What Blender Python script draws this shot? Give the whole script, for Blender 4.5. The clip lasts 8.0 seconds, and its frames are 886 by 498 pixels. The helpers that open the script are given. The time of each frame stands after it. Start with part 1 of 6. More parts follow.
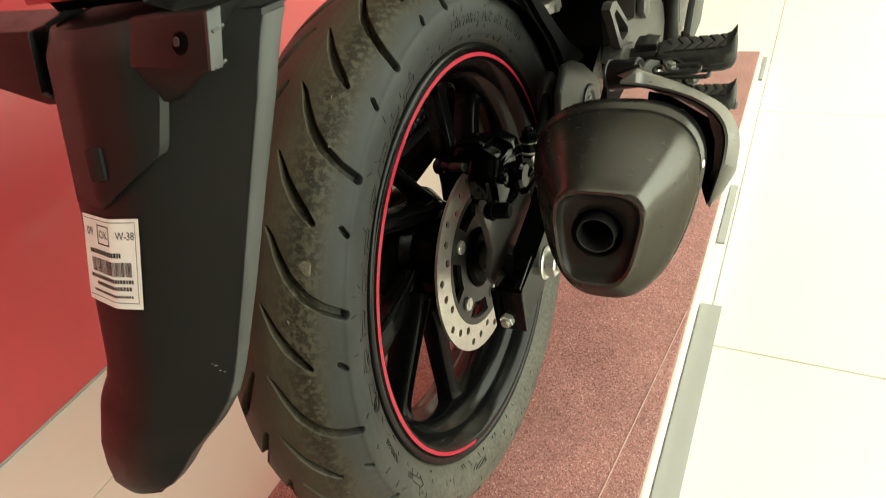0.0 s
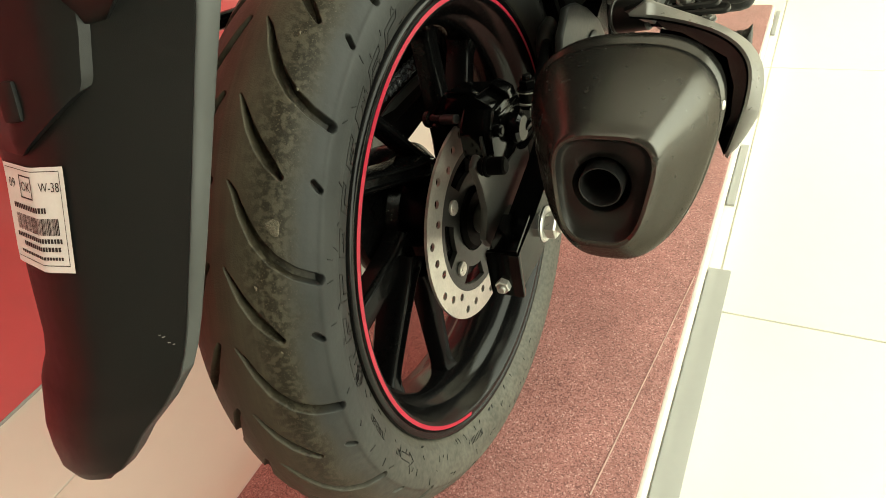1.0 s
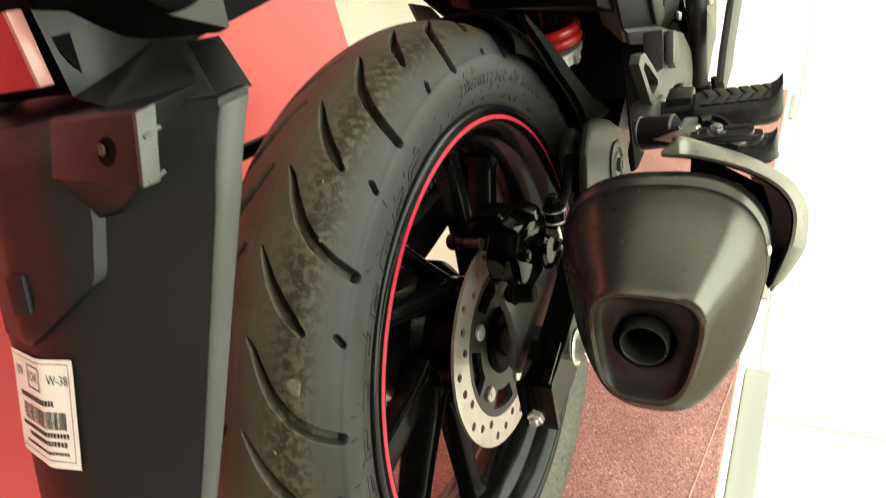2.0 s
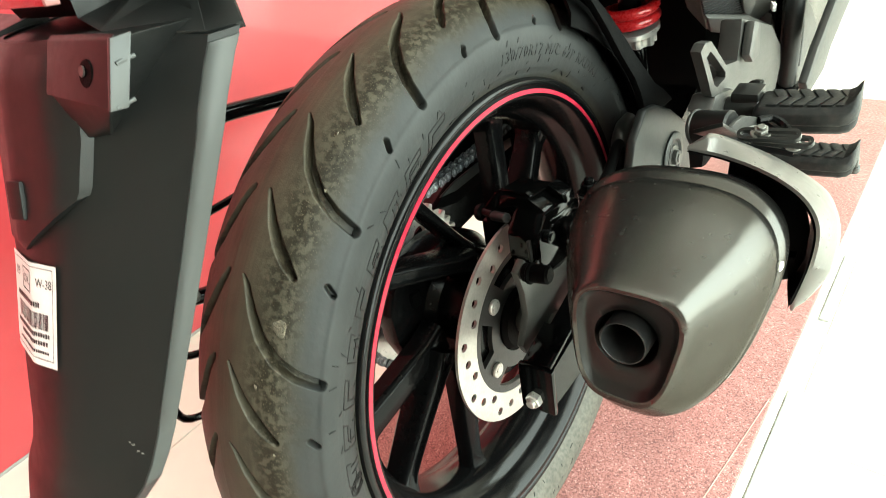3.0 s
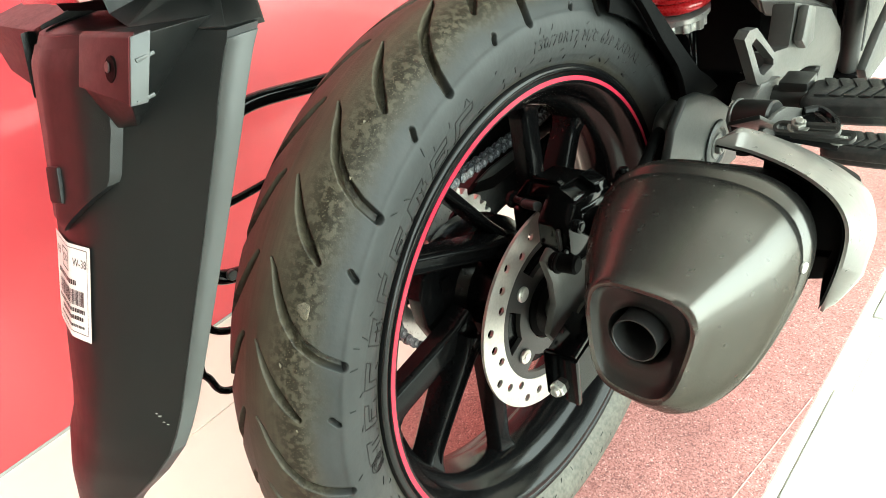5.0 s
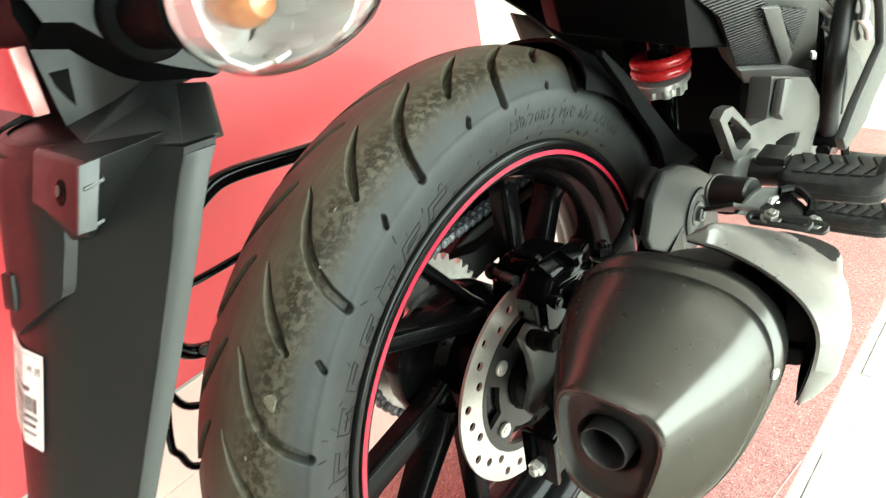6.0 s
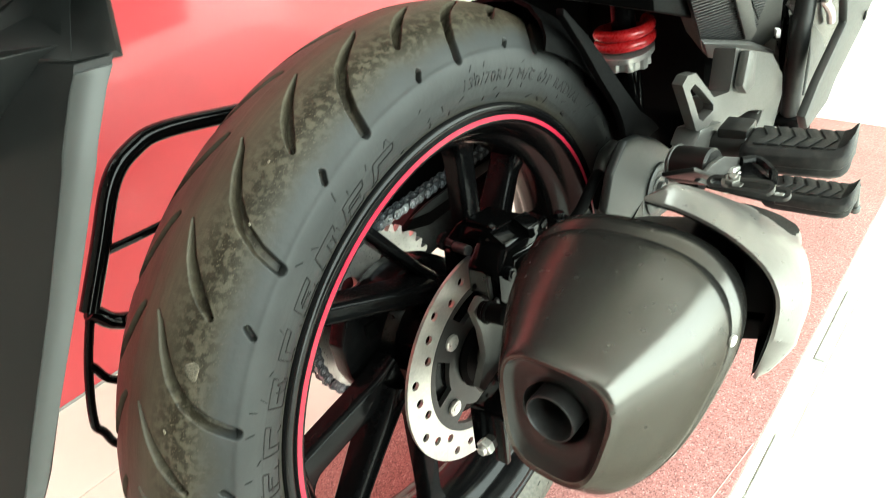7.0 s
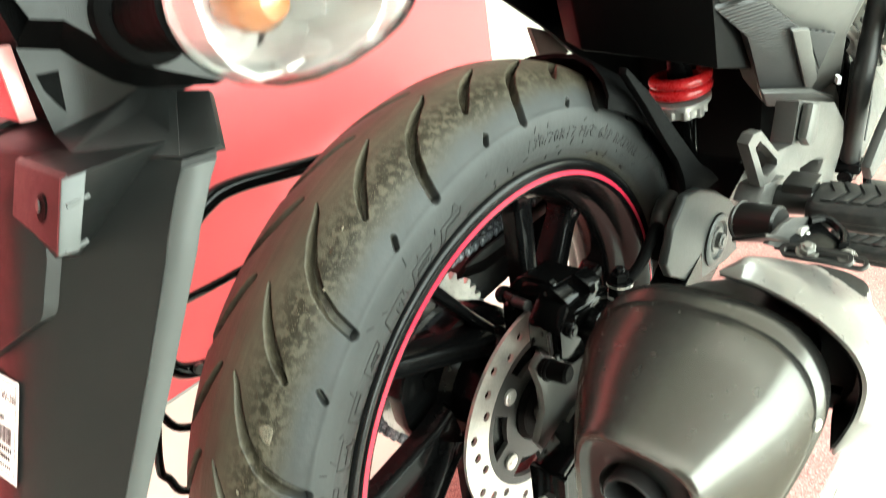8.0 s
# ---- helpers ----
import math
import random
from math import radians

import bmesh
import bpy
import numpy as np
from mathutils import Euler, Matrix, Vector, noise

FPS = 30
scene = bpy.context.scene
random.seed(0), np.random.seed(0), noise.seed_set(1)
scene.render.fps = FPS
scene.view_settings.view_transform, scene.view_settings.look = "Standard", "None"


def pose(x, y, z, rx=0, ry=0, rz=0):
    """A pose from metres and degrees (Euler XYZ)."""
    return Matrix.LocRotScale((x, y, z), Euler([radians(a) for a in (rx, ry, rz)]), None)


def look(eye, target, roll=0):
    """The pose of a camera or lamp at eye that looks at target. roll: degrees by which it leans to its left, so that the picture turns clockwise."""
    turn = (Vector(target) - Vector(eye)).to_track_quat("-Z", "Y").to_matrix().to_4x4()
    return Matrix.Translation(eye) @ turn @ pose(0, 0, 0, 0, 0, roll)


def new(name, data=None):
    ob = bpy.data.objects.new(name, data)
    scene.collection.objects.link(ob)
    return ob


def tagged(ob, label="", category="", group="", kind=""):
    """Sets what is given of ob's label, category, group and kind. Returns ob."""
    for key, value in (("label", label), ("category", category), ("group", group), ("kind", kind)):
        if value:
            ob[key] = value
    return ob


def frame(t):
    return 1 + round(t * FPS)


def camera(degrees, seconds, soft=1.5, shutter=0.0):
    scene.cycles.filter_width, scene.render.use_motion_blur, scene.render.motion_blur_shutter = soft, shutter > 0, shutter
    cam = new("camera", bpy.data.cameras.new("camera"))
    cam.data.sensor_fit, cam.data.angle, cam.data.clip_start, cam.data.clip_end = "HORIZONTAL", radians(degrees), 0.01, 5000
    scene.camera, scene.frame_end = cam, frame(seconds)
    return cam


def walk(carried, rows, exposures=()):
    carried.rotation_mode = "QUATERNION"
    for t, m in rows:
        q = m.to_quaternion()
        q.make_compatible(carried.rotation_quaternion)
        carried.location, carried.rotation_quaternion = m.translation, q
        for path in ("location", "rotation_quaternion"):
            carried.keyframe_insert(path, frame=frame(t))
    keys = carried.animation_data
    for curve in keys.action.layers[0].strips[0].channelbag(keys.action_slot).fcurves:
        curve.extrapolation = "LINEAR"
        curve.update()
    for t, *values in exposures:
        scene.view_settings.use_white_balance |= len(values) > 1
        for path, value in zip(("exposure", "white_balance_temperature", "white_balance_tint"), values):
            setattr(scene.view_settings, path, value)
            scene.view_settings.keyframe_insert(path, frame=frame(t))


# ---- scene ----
# ---- path ----
cam = camera(69.19, 8.0, soft=0.5, shutter=0.3)
ROWS = [
    (0, 0.3434, -0.5048, 0.7691, 52.8, 10.28, 26.4),
    (0.5, 0.3436, -0.49, 0.7397, 50.3, 10.85, 25.65),
    (1, 0.3308, -0.4699, 0.7288, 50.02, 10.69, 26.34),
    (1.5, 0.315, -0.456, 0.7232, 50.51, 11.19, 26.73),
    (2, 0.3079, -0.4254, 0.7579, 56.43, 12.64, 27),
    (2.2, 0.3071, -0.4255, 0.7713, 57.31, 12.59, 28.29),
    (3.3, 0.3704, -0.3881, 0.7408, 55.18, 9.18, 41.12),
    (3.5, 0.3812, -0.3857, 0.7449, 55.35, 9.37, 42.78),
    (4, 0.3861, -0.3828, 0.7482, 55.26, 9.43, 43.2),
    (4.5, 0.3761, -0.3803, 0.7458, 54.01, 9.45, 42.5),
    (4.7, 0.3697, -0.3853, 0.7484, 54.26, 10.44, 41.95),
    (5.8, 0.3622, -0.3633, 0.7649, 56.14, 10.47, 42.98),
    (6, 0.3629, -0.3503, 0.7774, 57.19, 10.42, 42.12),
    (6.5, 0.356, -0.3178, 0.7791, 57.31, 8.9, 39.97),
    (7, 0.3587, -0.333, 0.7437, 55.88, 7.82, 40.15),
    (7.5, 0.3475, -0.3508, 0.733, 54.19, 7.95, 42.64),
    (8, 0.338, -0.3365, 0.7713, 58.4, 8.97, 43.16),
]
EXPOSURES = [(0.0, -0.25, 7250, -3.0), (1.4, -0.12, 7450, -3.0), (2.0, 0.24, 7200, -3.0), (2.2, 0.38, 7100, -3.0), (3.3, 0.82, 6150, -4.0), (4.7, 0.85, 6100, -4.0), (5.8, 0.92, 6100, -4.0), (6.5, 0.85, 6100, -4.0), (7.0, 0.86, 6150, -4.0), (7.5, 0.96, 6200, -4.0), (8.0, 1.25, 6200, -4.0)]
walk(cam, [(t, pose(*p)) for t, *p in ROWS], EXPOSURES)
# ---- path end ----
# ---- world, lights and exposure ----
world = bpy.data.worlds.new("world")
scene.world = world
world.use_nodes = True
wn, wl = world.node_tree.nodes, world.node_tree.links
sky = wn.new("ShaderNodeTexSky")
sky.sky_type, sky.sun_disc = "NISHITA", False
sky.sun_elevation, sky.sun_rotation = radians(50), radians(100)
wn["Background"].inputs["Strength"].default_value = 0.12
wl.new(sky.outputs[0], wn["Background"].inputs["Color"])


def area_lamp(name, eye, target, sx, sy, power, color):
    data = bpy.data.lights.new(name, "AREA")
    data.shape, data.size, data.size_y, data.energy, data.color = "RECTANGLE", sx, sy, power, color
    ob = new(name, data)
    ob.matrix_world = look(eye, target)
    return ob


FLOOR = -0.06                      # the shop floor under the platform
WX0, WX1, WY0, WY1, CEIL = -3.2, 2.1, -3.4, 4.6, 2.9
area_lamp("window_light", (2.06, 1.20, 1.30), (0.0, 1.20, 1.1), 4.7, 2.5, 232, (0.97, 1.0, 0.92))
area_lamp("ceiling_lamp_light", (0.4, -0.4, 2.84), (0.4, -0.4, 0), 2.2, 0.9, 8, (1.0, 0.98, 0.90))
area_lamp("ceiling_lamp_light", (0.4, 2.2, 2.84), (0.4, 2.2, 0), 2.2, 0.9, 6.5, (1.0, 0.98, 0.90))

area_lamp("ceiling_lamp_light", (-1.0, -1.7, 2.84), (-1.0, -1.7, 0), 2.2, 0.9, 13, (1.0, 0.98, 0.92))


# ---- materials ----
def material(name, base, rough=0.5, metal=0.0, var=0.12, scale=40.0, bump=0.0, bscale=300.0, coat=0.0, rvar=0.08, dust=0.0, dcol=(0.3, 0.27, 0.22), spec=0.5):
    """Plain painted, moulded or cast surface: colour varies at two scales, fine relief, dust in patches."""
    m = bpy.data.materials.new(name)
    m.use_nodes = True
    n, l = m.node_tree.nodes, m.node_tree.links
    b = n["Principled BSDF"]
    tc = n.new("ShaderNodeTexCoord")
    n1, n2 = n.new("ShaderNodeTexNoise"), n.new("ShaderNodeTexNoise")
    for k, s in ((n1, scale), (n2, scale * 7)):
        k.inputs["Scale"].default_value, k.inputs["Detail"].default_value = s, 6
        l.new(tc.outputs["Object"], k.inputs["Vector"])
    mx = n.new("ShaderNodeMix")
    mx.data_type = "FLOAT"
    mx.inputs[0].default_value = 0.4
    l.new(n1.outputs["Fac"], mx.inputs[2]), l.new(n2.outputs["Fac"], mx.inputs[3])
    ramp = n.new("ShaderNodeValToRGB")
    lo = [max(0.0, c * (1 - 2 * var)) for c in base]
    hi = [min(1.0, c * (1 + 2 * var)) for c in base]
    ramp.color_ramp.elements[0].position, ramp.color_ramp.elements[1].position = 0.3, 0.7
    ramp.color_ramp.elements[0].color, ramp.color_ramp.elements[1].color = (*lo, 1), (*hi, 1)
    l.new(mx.outputs[0], ramp.inputs[0])
    colour = ramp.outputs[0]
    if dust:
        n3 = n.new("ShaderNodeTexNoise")
        n3.inputs["Scale"].default_value, n3.inputs["Detail"].default_value = scale * 2.3, 10
        l.new(tc.outputs["Object"], n3.inputs["Vector"])
        r3 = n.new("ShaderNodeMapRange")
        r3.inputs[1].default_value, r3.inputs[2].default_value, r3.inputs[4].default_value = 0.45, 0.75, dust
        l.new(n3.outputs["Fac"], r3.inputs[0])
        m3 = n.new("ShaderNodeMix")
        m3.data_type = "RGBA"
        m3.inputs[7].default_value = (*dcol, 1)
        l.new(r3.outputs[0], m3.inputs[0]), l.new(colour, m3.inputs[6])
        colour = m3.outputs[2]
    l.new(colour, b.inputs["Base Color"])
    rr = n.new("ShaderNodeMapRange")
    rr.inputs[3].default_value, rr.inputs[4].default_value = max(0.02, rough - rvar), min(1, rough + rvar)
    l.new(n2.outputs["Fac"], rr.inputs[0]), l.new(rr.outputs[0], b.inputs["Roughness"])
    b.inputs["Metallic"].default_value = metal
    b.inputs["Coat Weight"].default_value = coat
    b.inputs["Coat Roughness"].default_value = 0.08
    b.inputs["Specular IOR Level"].default_value = spec
    if bump:
        nb = n.new("ShaderNodeTexNoise")
        nb.inputs["Scale"].default_value, nb.inputs["Detail"].default_value = bscale, 4
        l.new(tc.outputs["Object"], nb.inputs["Vector"])
        bp = n.new("ShaderNodeBump")
        bp.inputs["Strength"].default_value, bp.inputs["Distance"].default_value = bump, 0.001
        l.new(nb.outputs["Fac"], bp.inputs["Height"]), l.new(bp.outputs[0], b.inputs["Normal"])
    return m


def glass_material(name, color, rough=0.03):
    m = bpy.data.materials.new(name)
    m.use_nodes = True
    b = m.node_tree.nodes["Principled BSDF"]
    b.inputs["Base Color"].default_value = (*color, 1)
    b.inputs["Transmission Weight"].default_value = 1.0
    b.inputs["Roughness"].default_value = rough
    b.inputs["IOR"].default_value = 1.45
    return m


def rubber_tread():
    """Tyre rubber: blue-grey shoulders, a brown dusty crown with grit, by distance from the tyre's middle plane."""
    m = bpy.data.materials.new("tyre_rubber")
    m.use_nodes = True
    n, l = m.node_tree.nodes, m.node_tree.links
    b = n["Principled BSDF"]
    tc, sep = n.new("ShaderNodeTexCoord"), n.new("ShaderNodeSeparateXYZ")
    l.new(tc.outputs["Object"], sep.inputs[0])
    ab = n.new("ShaderNodeMath")
    ab.operation = "ABSOLUTE"
    l.new(sep.outputs[0], ab.inputs[0])
    big, fine, grit = (n.new("ShaderNodeTexNoise") for _ in range(3))
    for k, s, d in ((big, 28, 5), (fine, 190, 8), (grit, 850, 4)):
        k.inputs["Scale"].default_value, k.inputs["Detail"].default_value = s, d
        l.new(tc.outputs["Object"], k.inputs["Vector"])
    wob = n.new("ShaderNodeMath")
    wob.operation, wob.inputs[1].default_value, wob.inputs[2].default_value = "MULTIPLY_ADD", 0.016, -0.008
    l.new(big.outputs["Fac"], wob.inputs[0])
    add = n.new("ShaderNodeMath")
    l.new(ab.outputs[0], add.inputs[0]), l.new(wob.outputs[0], add.inputs[1])
    crown = n.new("ShaderNodeMapRange")
    crown.interpolation_type = "SMOOTHSTEP"
    crown.inputs[1].default_value, crown.inputs[2].default_value = 0.0580, 0.0420
    l.new(add.outputs[0], crown.inputs[0])
    band = n.new("ShaderNodeMapRange")
    band.interpolation_type = "SMOOTHSTEP"
    band.inputs[1].default_value, band.inputs[2].default_value = 0.014, 0.040
    l.new(add.outputs[0], band.inputs[0])
    base = n.new("ShaderNodeMix")
    base.data_type = "RGBA"
    base.inputs[6].default_value, base.inputs[7].default_value = (0.0245, 0.0256, 0.0253, 1), (0.0540, 0.0462, 0.0315, 1)
    l.new(crown.outputs[0], base.inputs[0])
    dirt = n.new("ShaderNodeMath")
    dirt.operation = "MULTIPLY"
    l.new(crown.outputs[0], dirt.inputs[0]), l.new(band.outputs[0], dirt.inputs[1])
    dm = n.new("ShaderNodeMapRange")
    dm.inputs[1].default_value, dm.inputs[2].default_value = 0.41, 0.54
    l.new(fine.outputs["Fac"], dm.inputs[0])
    d2 = n.new("ShaderNodeMath")
    d2.operation = "MULTIPLY"
    l.new(dirt.outputs[0], d2.inputs[0]), l.new(dm.outputs[0], d2.inputs[1])
    d3 = n.new("ShaderNodeMath")
    d3.operation, d3.inputs[1].default_value = "MULTIPLY", 0.95
    l.new(d2.outputs[0], d3.inputs[0])
    mud = n.new("ShaderNodeMix")
    mud.data_type = "RGBA"
    mud.inputs[7].default_value = (0.0150, 0.0118, 0.0068, 1)
    l.new(d3.outputs[0], mud.inputs[0]), l.new(base.outputs[2], mud.inputs[6])
    speck = n.new("ShaderNodeMapRange")
    speck.inputs[1].default_value, speck.inputs[2].default_value, speck.inputs[4].default_value = 0.61, 0.68, 0.50
    l.new(grit.outputs["Fac"], speck.inputs[0])
    s2 = n.new("ShaderNodeMath")
    s2.operation = "MULTIPLY"
    l.new(speck.outputs[0], s2.inputs[0]), l.new(dm.outputs[0], s2.inputs[1])
    s3 = n.new("ShaderNodeMath")
    s3.operation = "MULTIPLY"
    l.new(s2.outputs[0], s3.inputs[0]), l.new(dirt.outputs[0], s3.inputs[1])
    sp = n.new("ShaderNodeMix")
    sp.data_type = "RGBA"
    sp.inputs[7].default_value = (0.15, 0.130, 0.090, 1)
    l.new(s3.outputs[0], sp.inputs[0]), l.new(mud.outputs[2], sp.inputs[6])
    # streaks along the rolling direction
    ang = n.new("ShaderNodeMath")
    ang.operation = "ARCTAN2"
    l.new(sep.outputs[2], ang.inputs[0]), l.new(sep.outputs[1], ang.inputs[1])
    ax1, an1 = n.new("ShaderNodeMath"), n.new("ShaderNodeMath")
    ax1.operation = an1.operation = "MULTIPLY"
    ax1.inputs[1].default_value, an1.inputs[1].default_value = 420, 3.5
    l.new(sep.outputs[0], ax1.inputs[0]), l.new(ang.outputs[0], an1.inputs[0])
    cmb = n.new("ShaderNodeCombineXYZ")
    l.new(ax1.outputs[0], cmb.inputs[0]), l.new(an1.outputs[0], cmb.inputs[1])
    stn = n.new("ShaderNodeTexNoise")
    stn.inputs["Scale"].default_value, stn.inputs["Detail"].default_value = 1.0, 6
    l.new(cmb.outputs[0], stn.inputs["Vector"])
    stm = n.new("ShaderNodeMapRange")
    stm.inputs[1].default_value, stm.inputs[2].default_value, stm.inputs[3].default_value, stm.inputs[4].default_value = 0.3, 0.7, 0.86, 1.12
    l.new(stn.outputs["Fac"], stm.inputs[0])
    stf = n.new("ShaderNodeMix")
    stf.data_type = "FLOAT"
    stf.inputs[2].default_value = 1.0
    l.new(crown.outputs[0], stf.inputs[0]), l.new(stm.outputs[0], stf.inputs[3])
    # large blotches
    bl = n.new("ShaderNodeMapRange")
    bl.inputs[1].default_value, bl.inputs[2].default_value, bl.inputs[3].default_value, bl.inputs[4].default_value = 0.34, 0.66, 0.84, 1.12
    l.new(big.outputs["Fac"], bl.inputs[0])
    fin = n.new("ShaderNodeVectorMath")
    fin.operation = "SCALE"
    both = n.new("ShaderNodeMath")
    both.operation = "MULTIPLY"
    l.new(bl.outputs[0], both.inputs[0]), l.new(stf.outputs[0], both.inputs[1])
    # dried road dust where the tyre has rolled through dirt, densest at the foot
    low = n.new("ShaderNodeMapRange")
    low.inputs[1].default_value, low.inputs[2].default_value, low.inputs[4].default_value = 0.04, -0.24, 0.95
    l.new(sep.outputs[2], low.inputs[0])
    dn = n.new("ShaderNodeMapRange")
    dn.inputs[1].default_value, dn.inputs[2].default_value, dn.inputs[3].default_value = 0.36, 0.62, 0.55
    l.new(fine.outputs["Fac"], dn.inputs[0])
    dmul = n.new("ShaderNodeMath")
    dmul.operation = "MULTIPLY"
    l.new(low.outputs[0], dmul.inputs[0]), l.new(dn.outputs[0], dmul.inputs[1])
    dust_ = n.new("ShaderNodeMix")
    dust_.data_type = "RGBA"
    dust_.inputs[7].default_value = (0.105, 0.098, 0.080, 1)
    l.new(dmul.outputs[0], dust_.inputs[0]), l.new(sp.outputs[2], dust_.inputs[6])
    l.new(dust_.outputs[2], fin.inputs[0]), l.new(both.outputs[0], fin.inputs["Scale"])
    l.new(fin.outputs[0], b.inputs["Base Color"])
    b.inputs["Roughness"].default_value = 0.55
    b.inputs["Specular IOR Level"].default_value = 0.24
    bp = n.new("ShaderNodeBump")
    bp.inputs["Strength"].default_value, bp.inputs["Distance"].default_value = 0.30, 0.0008
    rough_ = n.new("ShaderNodeMath")
    rough_.operation = "MULTIPLY_ADD"
    grain = n.new("ShaderNodeMath")
    grain.operation = "MULTIPLY"
    l.new(grit.outputs["Fac"], grain.inputs[0]), l.new(crown.outputs[0], grain.inputs[1])
    rough_.inputs[1].default_value = 0.9
    l.new(grain.outputs[0], rough_.inputs[0]), l.new(fine.outputs["Fac"], rough_.inputs[2])
    l.new(rough_.outputs[0], bp.inputs["Height"]), l.new(bp.outputs[0], b.inputs["Normal"])
    return m


def speckled_top():
    """Red granite-look sheet: dark and pale flecks in a brick-red ground."""
    m = bpy.data.materials.new("red_speckled_sheet")
    m.use_nodes = True
    n, l = m.node_tree.nodes, m.node_tree.links
    b = n["Principled BSDF"]
    tc = n.new("ShaderNodeTexCoord")
    v = n.new("ShaderNodeTexVoronoi")
    v.inputs["Scale"].default_value = 620
    l.new(tc.outputs["Object"], v.inputs["Vector"])
    bw = n.new("ShaderNodeSeparateColor")
    l.new(v.outputs["Color"], bw.inputs[0])
    r = n.new("ShaderNodeValToRGB")
    e = r.color_ramp.elements
    r.color_ramp.interpolation = "CONSTANT"
    e[0].position, e[0].color = 0.0, (0.185, 0.080, 0.075, 1)
    e[1].position, e[1].color = 0.17, (0.290, 0.122, 0.113, 1)
    for p, c in ((0.45, (0.372, 0.164, 0.151, 1)), (0.75, (0.425, 0.212, 0.193, 1)), (0.95, (0.560, 0.330, 0.300, 1))):
        k = e.new(p)
        k.color = c
    l.new(bw.outputs[0], r.inputs[0])
    big = n.new("ShaderNodeTexNoise")
    big.inputs["Scale"].default_value, big.inputs["Detail"].default_value = 9, 5
    l.new(tc.outputs["Object"], big.inputs["Vector"])
    mr = n.new("ShaderNodeMapRange")
    mr.inputs[1].default_value, mr.inputs[2].default_value, mr.inputs[3].default_value, mr.inputs[4].default_value = 0.3, 0.7, 0.85, 1.15
    l.new(big.outputs["Fac"], mr.inputs[0])
    sc = n.new("ShaderNodeVectorMath")
    sc.operation = "SCALE"
    l.new(r.outputs[0], sc.inputs[0]), l.new(mr.outputs[0], sc.inputs["Scale"])
    l.new(sc.outputs[0], b.inputs["Base Color"])
    b.inputs["Roughness"].default_value = 0.42
    bp = n.new("ShaderNodeBump")
    bp.inputs["Strength"].default_value, bp.inputs["Distance"].default_value = 0.2, 0.0006
    l.new(v.outputs["Distance"], bp.inputs["Height"]), l.new(bp.outputs[0], b.inputs["Normal"])
    return m


def carbon_print():
    """Dark plastic with a fine diagonal rib texture."""
    m = material("ribbed_dark_plastic", (0.016, 0.0155, 0.0155), 0.42, 0, 0.1, 30, spec=0.25)
    n, l = m.node_tree.nodes, m.node_tree.links
    tc, w = n.new("ShaderNodeTexCoord"), n.new("ShaderNodeTexWave")
    w.bands_direction = "Z"
    w.inputs["Scale"].default_value, w.inputs["Distortion"].default_value = 75, 0
    l.new(tc.outputs["Object"], w.inputs["Vector"])
    bp = n.new("ShaderNodeBump")
    bp.inputs["Strength"].default_value, bp.inputs["Distance"].default_value = 0.6, 0.003
    l.new(w.outputs["Fac"], bp.inputs["Height"]), l.new(bp.outputs[0], n["Principled BSDF"].inputs["Normal"])
    return m


RUBBER = rubber_tread()
# raised strokes coloured near black for the thin shadows along moulded relief
LETTER = material("shadow_dark_letters", (0.0055, 0.0057, 0.0057), 0.5, 0, 0.1, spec=0.2)
SIZE_LETTER = material("moulded_size_letters", (0.0140, 0.0145, 0.0145), 0.5, 0, 0.1, spec=0.2)
PEG_RUBBER = material("peg_rubber", (0.0075, 0.0075, 0.0075), 0.5, 0, 0.15, 60, 0.3, 500, dust=0.05, spec=0.28)
BLACK = material("black_alloy_paint", (0.0026, 0.0026, 0.0027), 0.19, 0, 0.15, 40, 0.06, 400, spec=0.085)
RIM = material("satin_black_rim_paint", (0.0030, 0.0030, 0.0031), 0.17, 0, 0.10, 7, 0.0, 400, rvar=0.03, spec=0.20)
BLACK_DULL = material("black_moulded_plastic", (0.0016, 0.0016, 0.0016), 0.55, 0, 0.12, 50, 0.25, 900, spec=0.03)
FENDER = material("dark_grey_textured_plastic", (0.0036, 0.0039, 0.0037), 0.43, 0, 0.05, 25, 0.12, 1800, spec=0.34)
# lit copy of the mudflap plastic: side light put into a lighter grey
FENDER_LIT = material("side_lit_grey_plastic", (0.029, 0.031, 0.030), 0.34, 0, 0.03, 25, 0.0, 900, spec=0.42)
GLOSS = material("gloss_black_paint", (0.0014, 0.0014, 0.0014), 0.10, 0, 0.1, 40, rvar=0.04, spec=0.16)
TAPE = material("red_rim_tape", (0.35, 0.012, 0.034), 0.40, 0, 0.06, 60, spec=0.3)
MUFFLER = material("satin_grey_heat_paint", (0.086, 0.083, 0.077), 0.27, 0.90, 0.010, 14, rvar=0.012)
MUFFLER.node_tree.nodes["Principled BSDF"].inputs["Specular Tint"].default_value = (0.38, 0.36, 0.34, 1)
# dark paint of the brackets; also the painted shade inside the muffler outlet
MUFFLER_DARK = material("dark_paint_and_outlet_shade", (0.0075, 0.0072, 0.0065), 0.36, 0.3, 0.08, 30, 0.1, 800)
PIPE = material("sooty_steel_pipe", (0.018, 0.0178, 0.0178), 0.42, 0.5, 0.2, 60)
SHIELD = material("brushed_grey_shield", (0.120, 0.115, 0.108), 0.30, 0.5, 0.05, 20, 0.05, 700)
STEEL = material("zinc_plated_steel", (0.52, 0.505, 0.475), 0.30, 0.7, 0.08, 70)
DISC = material("brushed_disc_steel", (0.50, 0.48, 0.445), 0.32, 0.80, 0.10, 50, 0.12, 900)
